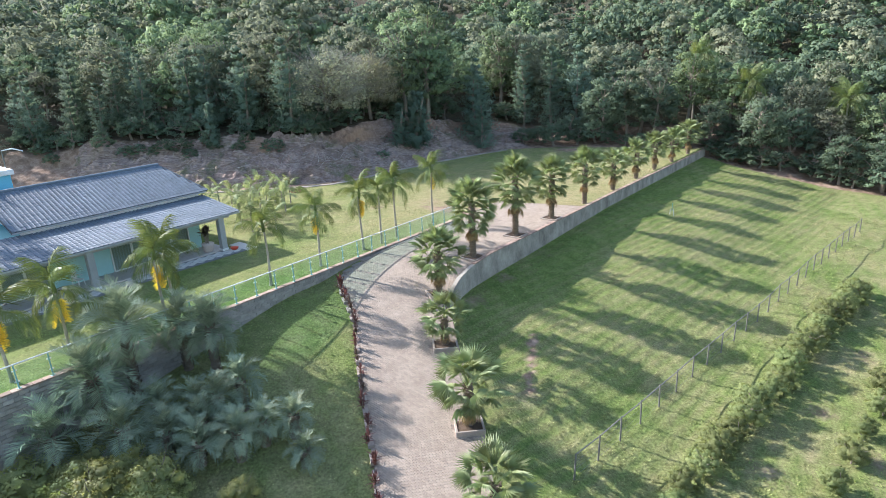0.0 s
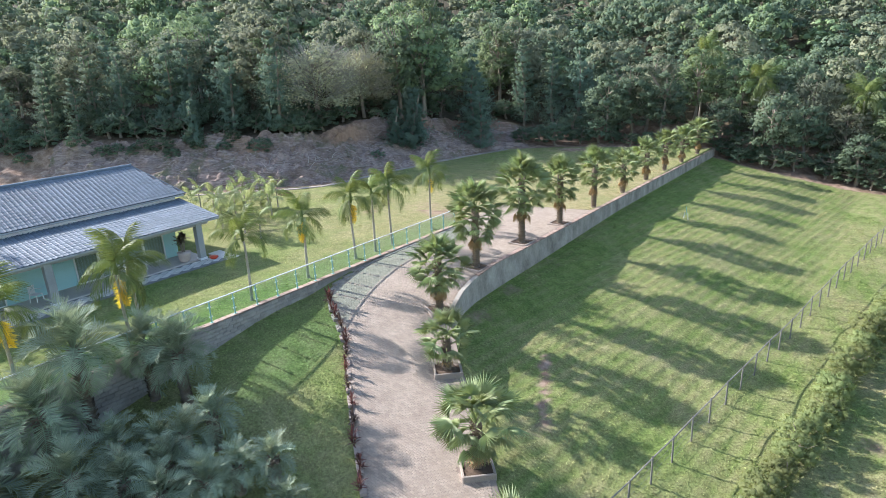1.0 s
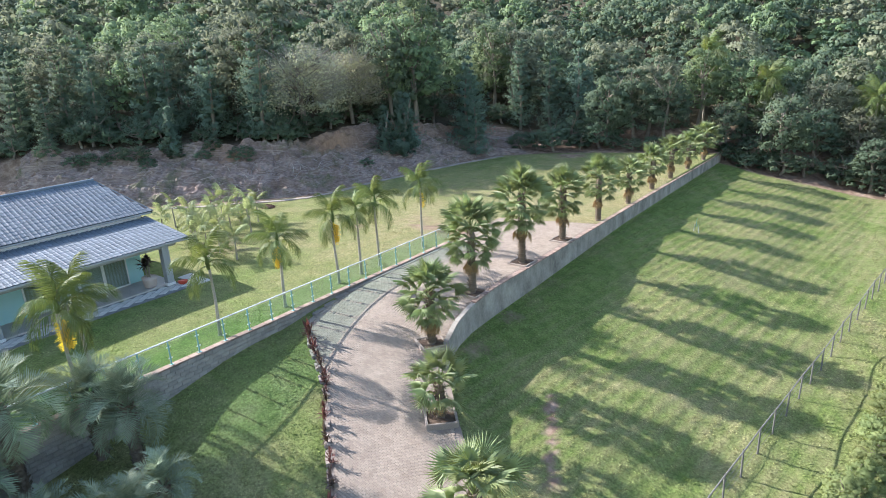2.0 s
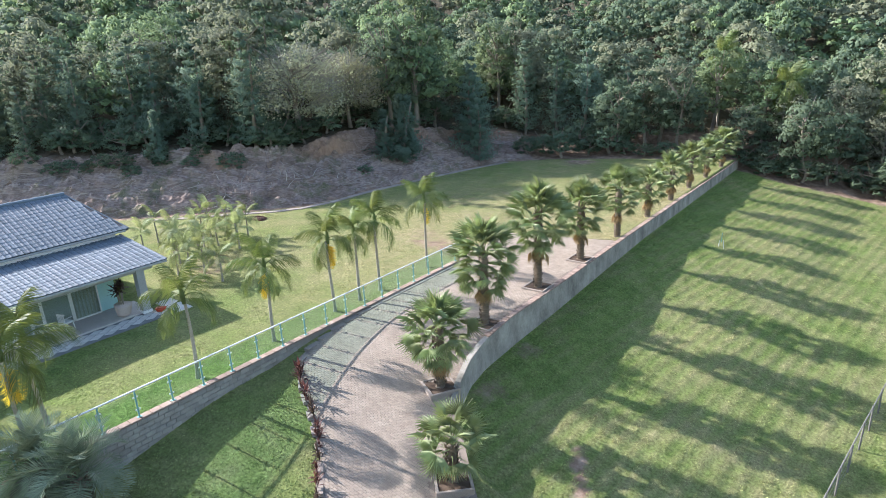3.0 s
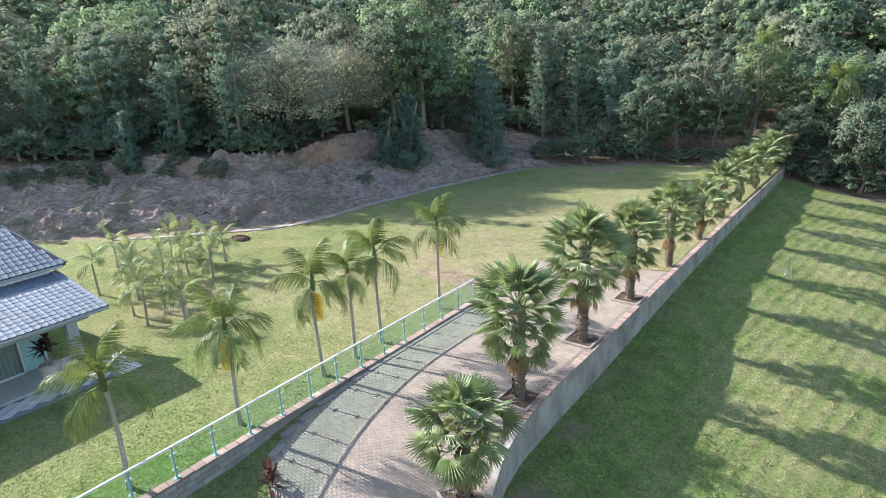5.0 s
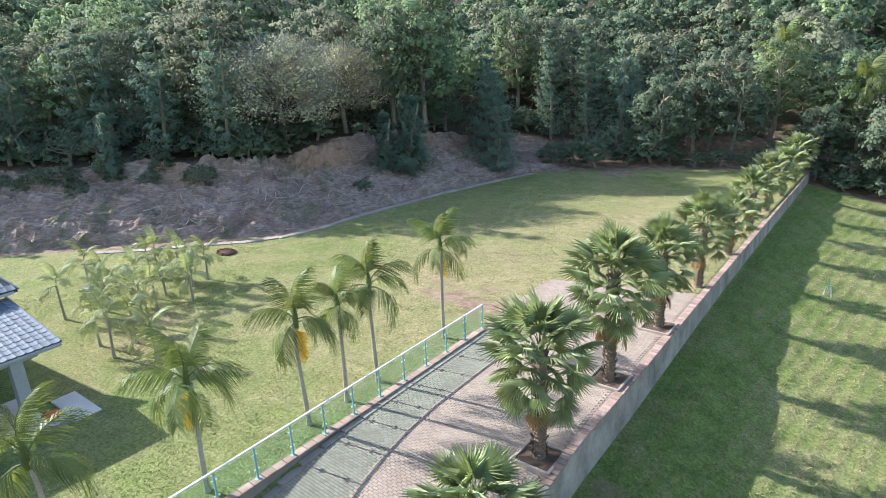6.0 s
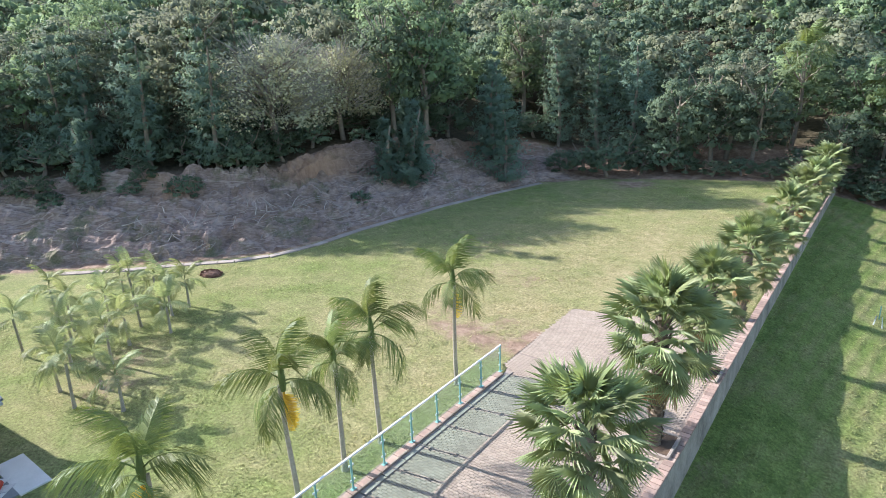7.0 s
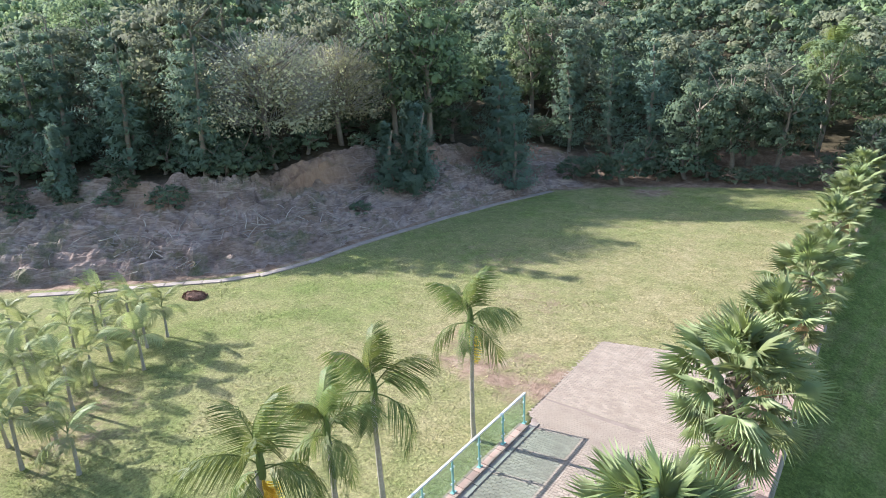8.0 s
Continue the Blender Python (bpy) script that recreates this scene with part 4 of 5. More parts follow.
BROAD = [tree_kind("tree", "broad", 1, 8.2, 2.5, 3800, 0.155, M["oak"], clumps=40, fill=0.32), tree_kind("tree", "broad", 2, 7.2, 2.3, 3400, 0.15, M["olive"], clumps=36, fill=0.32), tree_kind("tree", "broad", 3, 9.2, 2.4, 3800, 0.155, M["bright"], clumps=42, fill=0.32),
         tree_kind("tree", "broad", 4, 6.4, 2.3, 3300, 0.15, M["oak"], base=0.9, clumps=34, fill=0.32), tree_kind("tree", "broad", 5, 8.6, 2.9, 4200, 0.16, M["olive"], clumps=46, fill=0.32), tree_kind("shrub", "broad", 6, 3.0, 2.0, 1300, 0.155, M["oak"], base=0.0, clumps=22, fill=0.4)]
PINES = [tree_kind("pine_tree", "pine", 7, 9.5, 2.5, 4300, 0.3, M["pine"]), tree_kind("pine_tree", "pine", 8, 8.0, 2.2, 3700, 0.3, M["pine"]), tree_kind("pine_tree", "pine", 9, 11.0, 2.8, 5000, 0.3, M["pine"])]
SPARSE = tree_kind("pale_tree", "broad", 10, 8.5, 4.4, 9000, 0.115, M["pale"], base=0.6, clumps=60, fill=0.0, limbs=16, thick=0.2)
SAPLING = tree_kind("pine_sapling", "pine", 11, 3.6, 1.1, 3600, 0.3, M["pine"])
GUM = tree_kind("gum_tree", "broad", 12, 11.0, 3.0, 2600, 0.15, M["bright"], base=6.0, clumps=20, fill=0.0, limbs=9, thick=0.16)
GUM["trunk"].materials[0] = M["twig"]


def twig_table(seed, height, radius, base, count):
    """Fine bare twigs that end in the outer crown."""
    nr = np.random.RandomState(seed)
    tables = []
    for k in range(count):
        a, u = nr.uniform(0, 6.28), nr.uniform(-0.5, 1)
        w = math.sqrt(1 - u * u)
        e = np.array([radius * w * math.cos(a), radius * w * math.sin(a), base + (height - base) * (0.5 + 0.5 * u)]) * nr.uniform(0.9, 1.04)
        o = e * np.array([0.45, 0.45, 0.8])
        m = (o + e) / 2 + nr.normal(0, 0.18, 3)
        tables.append(tube_table([o, m, e], [0.024, 0.017, 0.009], 3))
    return joined(tables)


SPARSE["twigs"] = fast_mesh("twig_tangle", *twig_table(5, 8.5, 4.2, 1.6, 520), M["twig"])


def plant(kind, x, y, scale, turn, label, group=""):
    ob = thing(kind["name"], Matrix.LocRotScale((x, y, gz(x, y) - 0.1), Euler((random.uniform(-0.04, 0.04), random.uniform(-0.04, 0.04), turn)), (scale, scale, scale * random.uniform(0.92, 1.1))), label, "tree" if kind["name"] != "shrub" else "shrub", group)
    place("trunk", kind["trunk"], ob)
    place("crown", kind["crown"], ob)
    if "twigs" in kind:
        place("twig_tangle", kind["twigs"], ob, label="bare pale twigs")
    return ob


# trees that stand out along the edge of the woods
NAMED = [(SPARSE, -57.6, 51.9, 1.25, "pale half-bare spreading tree above the earth bank"), (SPARSE, -57.0, 58.6, 1.0, "pale half-bare spreading tree among green ones"),
         (PINES[2], -65.6, 47.4, 0.69, "tall dark green pine on top of the bank"), (PINES[0], -67.5, 44.9, 0.68, "dark green pine on top of the bank"), (PINES[1], -69.4, 42.8, 0.84, "dark green pine on top of the bank"), (PINES[0], -66.0, 46.0, 0.7, "dark green pine on top of the bank"),
         (GUM, -75.6, 48.5, 1.0, "tall thin gum tree with a forked pale trunk"),
         (PINES[1], -68.5, 40.6, 1.1, "dark green pine on top of the bank"), (PINES[0], -72.0, 37, 1.0, "dark green pine on top of the bank"), (PINES[2], -75, 35.5, 0.85, "dark green pine on top of the bank"), (PINES[1], -79, 32.5, 1.0, "dark green pine on top of the bank"),
         (PINES[1], -45.6, 67.0, 0.98, "slender pine at the corner of the lawn"), (PINES[1], -48.2, 69.1, 1.28, "green pine at the corner of the lawn"), (PINES[0], -49.5, 71.5, 1.2, "dense green pine behind the lawn"), (PINES[2], -42.5, 79.5, 1.1, "dense green pine behind the lawn"), (PINES[0], -39, 80.5, 1.2, "dense green pine behind the lawn"), (PINES[2], -46, 78, 1.05, "tall green pine behind the lawn"), (PINES[0], -35, 82, 1.15, "dense green pine behind the lawn"),
         # the pine behind the house stays out of view, added to shade the lower drive
         (PINES[1], -64.6, 45.6, 0.9, "dark green pine on top of the bank"), (PINES[0], -60.5, 47.4, 0.75, "dark green pine on top of the bank"), (PINES[1], -70, 42.5, 1.15, "dark green pine on top of the bank"), (PINES[2], -76.5, 38.5, 0.9, "dark green pine on top of the bank"), (PINES[1], -82, 33.5, 1.0, "dark green pine on top of the bank"), (PINES[2], -62.5, 52.6, 1.25, "very tall dark green pine on top of the bank"), (PINES[2], -56.5, 9.0, 2.0, "unseen very tall green pine behind the house, casting shade"), (BROAD[0], -54.6, 62.5, 1.4, "tall dark green tree above the bank"), (BROAD[2], -52.4, 64.2, 1.45, "tall bright green tree above the bank"), (SAPLING, -63.4, 39.8, 1.35, "young pine on the earth bank"), (SAPLING, -50.6, 57.0, 1.7, "young pine on the earth bank"), (SAPLING, -49.6, 58.6, 2.0, "young pine on the earth bank"), (SAPLING, -50.4, 60.5, 1.8, "young pine on the earth bank")]
for kind, x, y, s, label in NAMED:
    plant(kind, x, y, s, random.uniform(0, 6.28), label)

plant(BROAD[5], -50.0, 53.0, 0.42, 1.0, "small grey green shrub on the earth bank")
taken = [(x, y) for _, x, y, _, _ in NAMED]
rnd = random.Random(5)
edge = np.array(WOOD_EDGE, float)
es = np.concatenate([[0], np.cumsum(np.hypot(*np.diff(edge, axis=0).T))])


def edge_point(s, d):
    x, y = np.interp(s, es, edge[:, 0]), np.interp(s, es, edge[:, 1])
    x2, y2 = np.interp(s + 1, es, edge[:, 0]), np.interp(s + 1, es, edge[:, 1])
    k = math.hypot(x2 - x, y2 - y)
    return x - (y2 - y) / k * d, y + (x2 - x) / k * d


def open_round_pale(x, y):
    """Keeps the ground before the pale spreading trees free."""
    return all(math.hypot(x - px, y - py) > 4.6 for kind, px, py, _, _ in NAMED if kind is SPARSE)


LABELS = {0: "dark green broadleaf tree at the edge of the woods", 1: "olive green broadleaf tree at the edge of the woods", 2: "bright green tall tree at the edge of the woods", 3: "low dark green tree at the edge of the woods", 4: "wide olive green tree at the edge of the woods", 5: "dense dark green shrub at the foot of the woods"}
s = 52.0
while s < 196:
    right = s > 150
    # the right front row takes only dark kinds, their colour standing in for shade
    for first, last, pick in ((2.0 if right else 17.0, 5.0 if right else 20.0, (0, 1, 2, 4)),) if s < 119 else ((2.0 if right else 9.0, 5.0 if right else 12.0, (3, 0, 5, 3) if right else (3, 0, 5, 1)), (6.5 if right else 13.5, 9.0 if right else 17.0, (0, 1, 2, 4))):
        k = rnd.choice(pick)
        x, y = edge_point(s + rnd.uniform(-1, 1), rnd.uniform(first, last))
        if all(math.hypot(x - a, y - b) > 2.6 for a, b in taken) and open_round_pale(x, y):
            taken.append((x, y))
            plant(BROAD[k], x, y, rnd.uniform(0.8, 1.1) * (1.15 if right and k != 5 else 1.5 if s > 119 and k != 5 else 1.25 if s > 92 else 1), rnd.uniform(0, 6.28), LABELS[k], "trees at the edge of the woods")
    s += 2.9
# wild palms that rise out of the woods
for i, (x, y, bole) in enumerate(((-19.0, 86.5, 7.5), (-8.5, 88.0, 7.0), (-26.5, 90.0, 8.0))):
    feather_palm("wild_palm", x, y, gz(x, y) - 0.1, bole, 1.35, 14, QUEEN, ringed_trunk(bole, 0.13, 0.09, 40 + i), 900 + i, "tall wild feather palm standing among the forest trees", "wild palms in the woods", lowest=-25)
    taken.append((x, y))
# shrubs in front, at the dark foot of the woods
for s in np.arange(146, 196, 2.2):
    x, y = edge_point(s + rnd.uniform(-0.8, 0.8), rnd.uniform(1.2, 3.0))
    plant(BROAD[5], x, y, rnd.uniform(0.6, 1.15), rnd.uniform(0, 6.28), LABELS[5], "shrubs at the foot of the woods")


for s in np.arange(78, 146, 2.0):
    for d in (rnd.uniform(9.0, 10.5), rnd.uniform(12, 14)):
        x, y = edge_point(s + rnd.uniform(-0.8, 0.8), d)
        if rnd.random() < 0.75:
            plant(BROAD[5], x, y, rnd.uniform(0.45, 0.95), rnd.uniform(0, 6.28), LABELS[5], "shrubs at the foot of the woods")


# low growth that hangs over the upper bank
for s in np.arange(84, 112, 1.5):
    x, y = edge_point(s + rnd.uniform(-0.6, 0.6), rnd.uniform(6.6, 8.4))
    if rnd.random() < 0.75:
        plant(BROAD[5], x, y, rnd.uniform(0.4, 0.7), rnd.uniform(0, 6.28), LABELS[5], "shrubs at the foot of the woods")


# pines along the top of the bank
for s in np.arange(58, 121, 3.3):
    x, y = edge_point(s + rnd.uniform(-1, 1), rnd.uniform(8.0 if s < 86 else 10.0, 13.0))
    if all(math.hypot(x - a, y - b) > 1.8 for a, b in taken) and open_round_pale(x, y):
        taken.append((x, y))
        plant(PINES[rnd.randrange(3)], x, y, rnd.uniform(0.72, 1.0) * (1.3 if s > 92 else 1), rnd.uniform(0, 6.28), "dark green pine on top of the bank", "pines on the bank")


def far_woods():
    """The woods further up the hillside: crowns of leaves, joined."""
    rnd = np.random.RandomState(77)
    lib = {}
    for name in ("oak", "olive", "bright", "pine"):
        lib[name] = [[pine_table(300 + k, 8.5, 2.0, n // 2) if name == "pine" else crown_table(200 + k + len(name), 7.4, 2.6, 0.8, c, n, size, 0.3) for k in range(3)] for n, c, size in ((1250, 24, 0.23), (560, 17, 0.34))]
    out, shade = {k: [] for k in lib}, {k: [] for k in lib}
    gy = 18.0
    while gy < 175:
        gx = -175.0
        while gx < 4:
            x, y = gx + rnd.uniform(-1.6, 1.6), gy + rnd.uniform(-1.6, 1.6)
            gx += 4.0
            inward, s = (float(k[0]) for k in along(WOOD_EDGE, np.array([x]), np.array([y])))
            if inward < (8 if s > 150 else 14) or inward > 80 or gz(x, y) > 21 or rnd.uniform(0, 1) < min(0.78, 0.7 * (inward - 25) / 60) or y < -1 - 0.235 * x or any(abs(x - a) + abs(y - b) < 2.8 for a, b in taken):
                continue
            kind = rnd.choice(["oak", "oak", "oak", "olive", "olive", "olive", "bright", "bright", "oak", "pine"])
            v, q, nrm = lib[kind][0 if inward < 30 else 1][rnd.randint(3)]
            a, k = rnd.uniform(0, 6.28), rnd.uniform(0.72, 1.15) * (1 + min(0.45, inward / 160))
            rot = np.array([[math.cos(a), -math.sin(a), 0], [math.sin(a), math.cos(a), 0], [0, 0, 1]])
            out[kind].append((v @ rot.T * k * np.array([1, 1, rnd.uniform(0.85, 1.2)]) + np.array([x, y, gz(x, y)]), q))
            shade[kind].append(nrm @ rot.T)
        gy += 4.0
    woods = tagged(new("woods"), "dense mixed green woods covering the hillside", "woods", kind="stuff")
    for kind, tables in out.items():
        if tables:
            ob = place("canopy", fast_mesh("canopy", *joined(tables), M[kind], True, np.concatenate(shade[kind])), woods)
            ob["kind"] = "stuff"


far_woods()


# ---- house ----
EAVE_X, EAVE_Z, WAIST_X, WAIST_Z, RIDGE_X, RIDGE_Z = -37.65, 2.62, -42.3, 3.25, -46.4, 5.3
UP_EAVE_X, UP_EAVE_Z = -41.9, 3.6
NORTH, SOUTH, UP_SOUTH, RIDGE_END = 25.6, 4.0, 13.2, 24.75
house = thing("house", pose(0, 0, 0), "single-storey house with blue grey tiled roof and open porch", "house")
part("wall", boxed(-52, -40.0, SOUTH + 1, 23.8, -0.2, 2.72, bevel=0.01), M["teal"], house, "pale turquoise wall")
gable = bmesh.new()
gv = [gable.verts.new(p) for p in ((-51.5, 23.9, 3.1), (-41.7, 23.9, 3.1), (-46.4, 23.9, 5.15), (-51.5, 14.2, 3.1), (-41.7, 14.2, 3.1), (-46.4, 14.2, 5.2))]
for f in ((0, 1, 2), (5, 4, 3), (0, 3, 4, 1), (1, 4, 5, 2), (2, 5, 3, 0)):
    gable.faces.new([gv[i] for i in f])
part("gable", gable, M["white"], house, "white gable wall")
part("porch_floor", boxed(-40.0, -38.0, SOUTH, 24.6, -0.2, 0.12, bevel=0.02), M["porch"], house, "beige tiled porch floor")
for y in (24.2, 15.6, 7.0):
    column = part("column", boxed(-38.1, -37.7, y - 0.2, y + 0.2, 0.0, 2.5, bevel=0.015), M["grey"], house, "grey square column")
    part("base", boxed(-38.14, -37.66, y - 0.24, y + 0.24, 0.1, 0.24, bevel=0.01), M["white"], column)
part("beam", boxed(-38.02, -37.78, SOUTH, 24.9, 2.32, 2.5, bevel=0.01), M["grey"], house, "grey porch beam")


def slope(name, x0, z0, x1, z1, y0, y1, label, thick=0.12, y2=None):
    """A roof slope from (x0, z0) to (x1, z1); its end runs from y1 at the top to y2 at the eave."""
    y2 = y1 if y2 is None else y2
    bm = bmesh.new()
    vs = [bm.verts.new(p) for p in ((x0, y0, z0), (x1, y0, z1), (x1, y2, z1), (x0, y1, z0), (x0, y0, z0 - thick), (x1, y0, z1 - thick), (x1, y2, z1 - thick), (x0, y1, z0 - thick))]
    for f in ((0, 1, 2, 3), (7, 6, 5, 4), (0, 4, 5, 1), (1, 5, 6, 2), (2, 6, 7, 3), (3, 7, 4, 0)):
        bm.faces.new([vs[i] for i in f])
    return part(name, bm, M["under"], house, label)


lower_roof = slope("roof", WAIST_X, WAIST_Z, EAVE_X, EAVE_Z, SOUTH, NORTH, "blue grey tiled porch roof")
upper_roof = slope("roof", RIDGE_X, RIDGE_Z, UP_EAVE_X, UP_EAVE_Z, UP_SOUTH, RIDGE_END, "blue grey tiled main roof", y2=NORTH + 0.35)
back_roof = slope("roof", RIDGE_X - 4.6, 3.4, RIDGE_X, RIDGE_Z, UP_SOUTH, RIDGE_END, "blue grey tiled main roof")
part("clerestory", boxed(-42.25, -42.1, UP_SOUTH + 0.5, NORTH - 0.3, 2.9, 3.5), M["white"], house, "white strip of wall between the roofs")


def tile_mesh(width=0.27, run=0.34):
    """One roof tile: a flat pan and two rolls, the lower edge proud of the tile below."""
    xs = np.linspace(0, 1, 9)
    prof = np.array([0.024, 0.021, 0.003, 0.0, 0.003, 0.0, 0.003, 0.021, 0.024])
    v = []
    for u, lift in ((0.0, 0.0), (1.0, 0.016)):
        for a, h in zip(xs, prof):
            v.append((u * run * 1.06, (a - 0.5) * width * 0.94, h + lift))
    for a, h in zip(xs, prof):
        v.append((run * 1.06, (a - 0.5) * width * 0.94, h * 0.3 - 0.012))
    f = [(k * 9 + i, (k + 1) * 9 + i, (k + 1) * 9 + i + 1, k * 9 + i + 1) for k in range(2) for i in range(8)]
    return np.array(v), np.array(f)


def lay_tiles(roof, x0, z0, x1, z1, y0, y1, first, budget, y2):
    """Tiles in courses from ridge (x0, z0) to eave (x1, z1); the nearest of them as pieces of their own."""
    v, f = tile_mesh()
    me = fast_mesh("tile", v, f, M["tile"])
    size = math.hypot(x1 - x0, z1 - z0)
    drop = math.atan2(z0 - z1, x1 - x0)
    rows = int(round(size / 0.34))
    run = size / rows
    rest, placed = [], 0
    for r in range(rows):
        for y in np.arange(y0 + 0.135, y1 + (y2 - y1) * (r + 0.5) / rows - 0.1, 0.27):
            m = Matrix.LocRotScale((x0 + (x1 - x0) * r / rows, y, z0 + (z1 - z0) * r / rows + 0.015 + random.uniform(-0.004, 0.004)), Euler((0, drop, random.uniform(-0.008, 0.008))), (run / 0.34, 1, 1))
            if y > first and placed < budget:
                placed += 1
                place("tile", me, roof, m)
            else:
                a = np.array(m)
                rest.append((v @ a[:3, :3].T + a[:3, 3], f))
    if rest:
        ob = place("tile_field", fast_mesh("tile_field", *joined(rest), M["tile"]), roof)
        ob["kind"] = "stuff"


lay_tiles(lower_roof, WAIST_X + 0.05, WAIST_Z, EAVE_X + 0.05, EAVE_Z, SOUTH, NORTH, 18.0, 260, NORTH)
lay_tiles(upper_roof, RIDGE_X, RIDGE_Z, UP_EAVE_X + 0.05, UP_EAVE_Z, UP_SOUTH, RIDGE_END, 18.0, 300, NORTH + 0.35)
ridge_cap = bm_from(tube_table([(RIDGE_X, y, RIDGE_Z + 0.03) for y in np.linspace(UP_SOUTH, RIDGE_END + 0.05, 34)], [0.11 + 0.02 * (k % 2) for k in range(34)], 8))
part("ridge_cap", ridge_cap, M["tile"], house, "rounded ridge tiles")
for roof, xa, za, xb, zb, ya, yb in ((upper_roof, RIDGE_X, RIDGE_Z, UP_EAVE_X, UP_EAVE_Z, RIDGE_END + 0.02, NORTH + 0.37), (lower_roof, WAIST_X, WAIST_Z, EAVE_X, EAVE_Z, NORTH + 0.02, NORTH + 0.02)):
    part("verge", bm_from(tube_table([(xa + (xb - xa) * k, ya + (yb - ya) * k, za + (zb - za) * k + 0.02) for k in np.linspace(0, 1.01, 13)], [0.045] * 13, 6)), M["tile"], roof)
part("gutter", boxed(EAVE_X + 0.02, EAVE_X + 0.12, SOUTH, NORTH, EAVE_Z - 0.13, EAVE_Z - 0.02, bevel=0.015), M["grey"], lower_roof, "pale grey gutter")
part("gutter", boxed(UP_EAVE_X + 0.02, UP_EAVE_X + 0.10, UP_SOUTH, NORTH + 0.2, UP_EAVE_Z - 0.14, UP_EAVE_Z - 0.04, bevel=0.012), M["grey"], upper_roof, "pale grey gutter")
# sliding glass doors in the porch wall
for y0, y1 in ((17.6, 22.9), (9.0, 14.0)):
    opening = part("door", boxed(-40.02, -39.97, y0, y1, 0.12, 2.35), M["room"], house, "sliding glass door with white frame")
    n = 4
    w = (y1 - y0) / n
    for k in range(n):
        a, b = y0 + k * w, y0 + (k + 1) * w
        fr = bmesh.new()
        x0 = -39.96 + 0.03 * (k % 2)
        for q in ((a, a + 0.07, 0.12, 2.3), (b - 0.07, b, 0.12, 2.3), (a, b, 0.12, 0.2), (a, b, 2.24, 2.32)):
            box(fr, x0, x0 + 0.05, *q)
        part("door_frame", fr, M["white"], opening, "white door frame")
        part("pane", boxed(x0 + 0.02, x0 + 0.03, a + 0.06, b - 0.06, 0.19, 2.25), M["window"], opening)
        if k in (0, 3):
            folds = np.linspace(a + 0.1, b - 0.1, 26)
            cv = np.array([(-39.985 + 0.0, yy, z) for z in (0.2, 2.2) for yy in folds])
            cv[:, 0] += 0.02 * np.sin(np.tile(np.arange(26), 2) * 1.6) + 0.012
            place("curtain", fast_mesh("curtain", cv, [(i, i + 1, i + 27, i + 26) for i in range(25)], M["curtain"], True), opening)
# terrace of diamond slabs
terrace = tagged(new("terrace", bm_mesh("terrace", boxed(-38.0, -36.7, SOUTH, 25.4, -0.2, 0.03), M["slabdark"])), "terrace strip of pale diamond slabs beside the porch", "terrace", kind="structure")
dia = bmesh.new()
corners = [(0.20, 0), (0, 0.30), (-0.20, 0), (0, -0.30)]
lo = [dia.verts.new((x, y, 0)) for x, y in corners]
hi = [dia.verts.new((x * 0.97, y * 0.97, 0.025)) for x, y in corners]
dia.faces.new(hi)
for i in range(4):
    dia.faces.new((lo[i], lo[(i + 1) % 4], hi[(i + 1) % 4], hi[i]))
dia_mesh = bm_mesh("slab", dia, M["slab"])
for i in range(3):
    for k in range(32):
        for odd in (0, 1):
            x, y = -37.76 + 0.46 * i + 0.23 * odd, 4.6 + 0.68 * k + 0.34 * odd
            if x < -36.9 and 4.4 < y < 25.1:
                place("slab", dia_mesh, terrace, pose(x, y, 0.028))
part("path", boxed(-38.8, -36.6, 25.15, 26.0, -0.1, 0.04, bevel=0.01), M["slab"], terrace, "pale concrete path")

# things on the porch
pot = thing("potted_plant", Matrix.LocRotScale((-38.5, 23.35, 0.12), None, (1.08, 1.08, 0.95)), "tall dark leaved plant in a round terracotta pot on the porch", "potted plant")
part("pot", bm_from(lathe([(0, 0.0), (0.001, 0.27), (0.1, 0.31), (0.5, 0.37), (0.62, 0.40), (0.63, 0.36), (0.55, 0.33), (0.5, 0.0)], 18)), M["clay"], pot, "terracotta pot", True)
sprays = []
nr = np.random.RandomState(4)
for stem in range(4):
    bx, by, bh = nr.uniform(-0.22, 0.22), nr.uniform(-0.22, 0.22), nr.uniform(0.8, 1.25)
    part("stem", bm_from(tube_table([(bx * 0.4, by * 0.4, 0.45), (bx, by, 0.5 + bh * 0.6), (bx * 1.4, by * 1.4, 0.5 + bh)], [0.035, 0.03, 0.025], 6)), M["wood"], pot)
    for k in range(22):
        a, e = nr.uniform(0, 6.28), nr.uniform(-0.3, 1.2)
        o = np.array([bx * 1.4, by * 1.4, 0.5 + bh - 0.01 * k])
        d = np.array([math.cos(a) * math.cos(e), math.sin(a) * math.cos(e), math.sin(e)])
        sd = np.array([-math.sin(a), math.cos(a), 0]) * 0.045
        L = nr.uniform(0.35, 0.55)
        sprays.append((np.array([o - sd * 0.4, o + sd * 0.4, o + d * L * 0.5 + sd, o + d * L * 0.5 - sd, o + d * L - np.array([0, 0, 0.12 * L]), o + d * L - np.array([0, 0, 0.12 * L])+sd*0.1]), np.array([(0, 1, 2, 3), (3, 2, 5, 4)])))
place("foliage", fast_mesh("foliage", *joined(sprays), M["purple"]), pot, label="dark purple strap leaves")


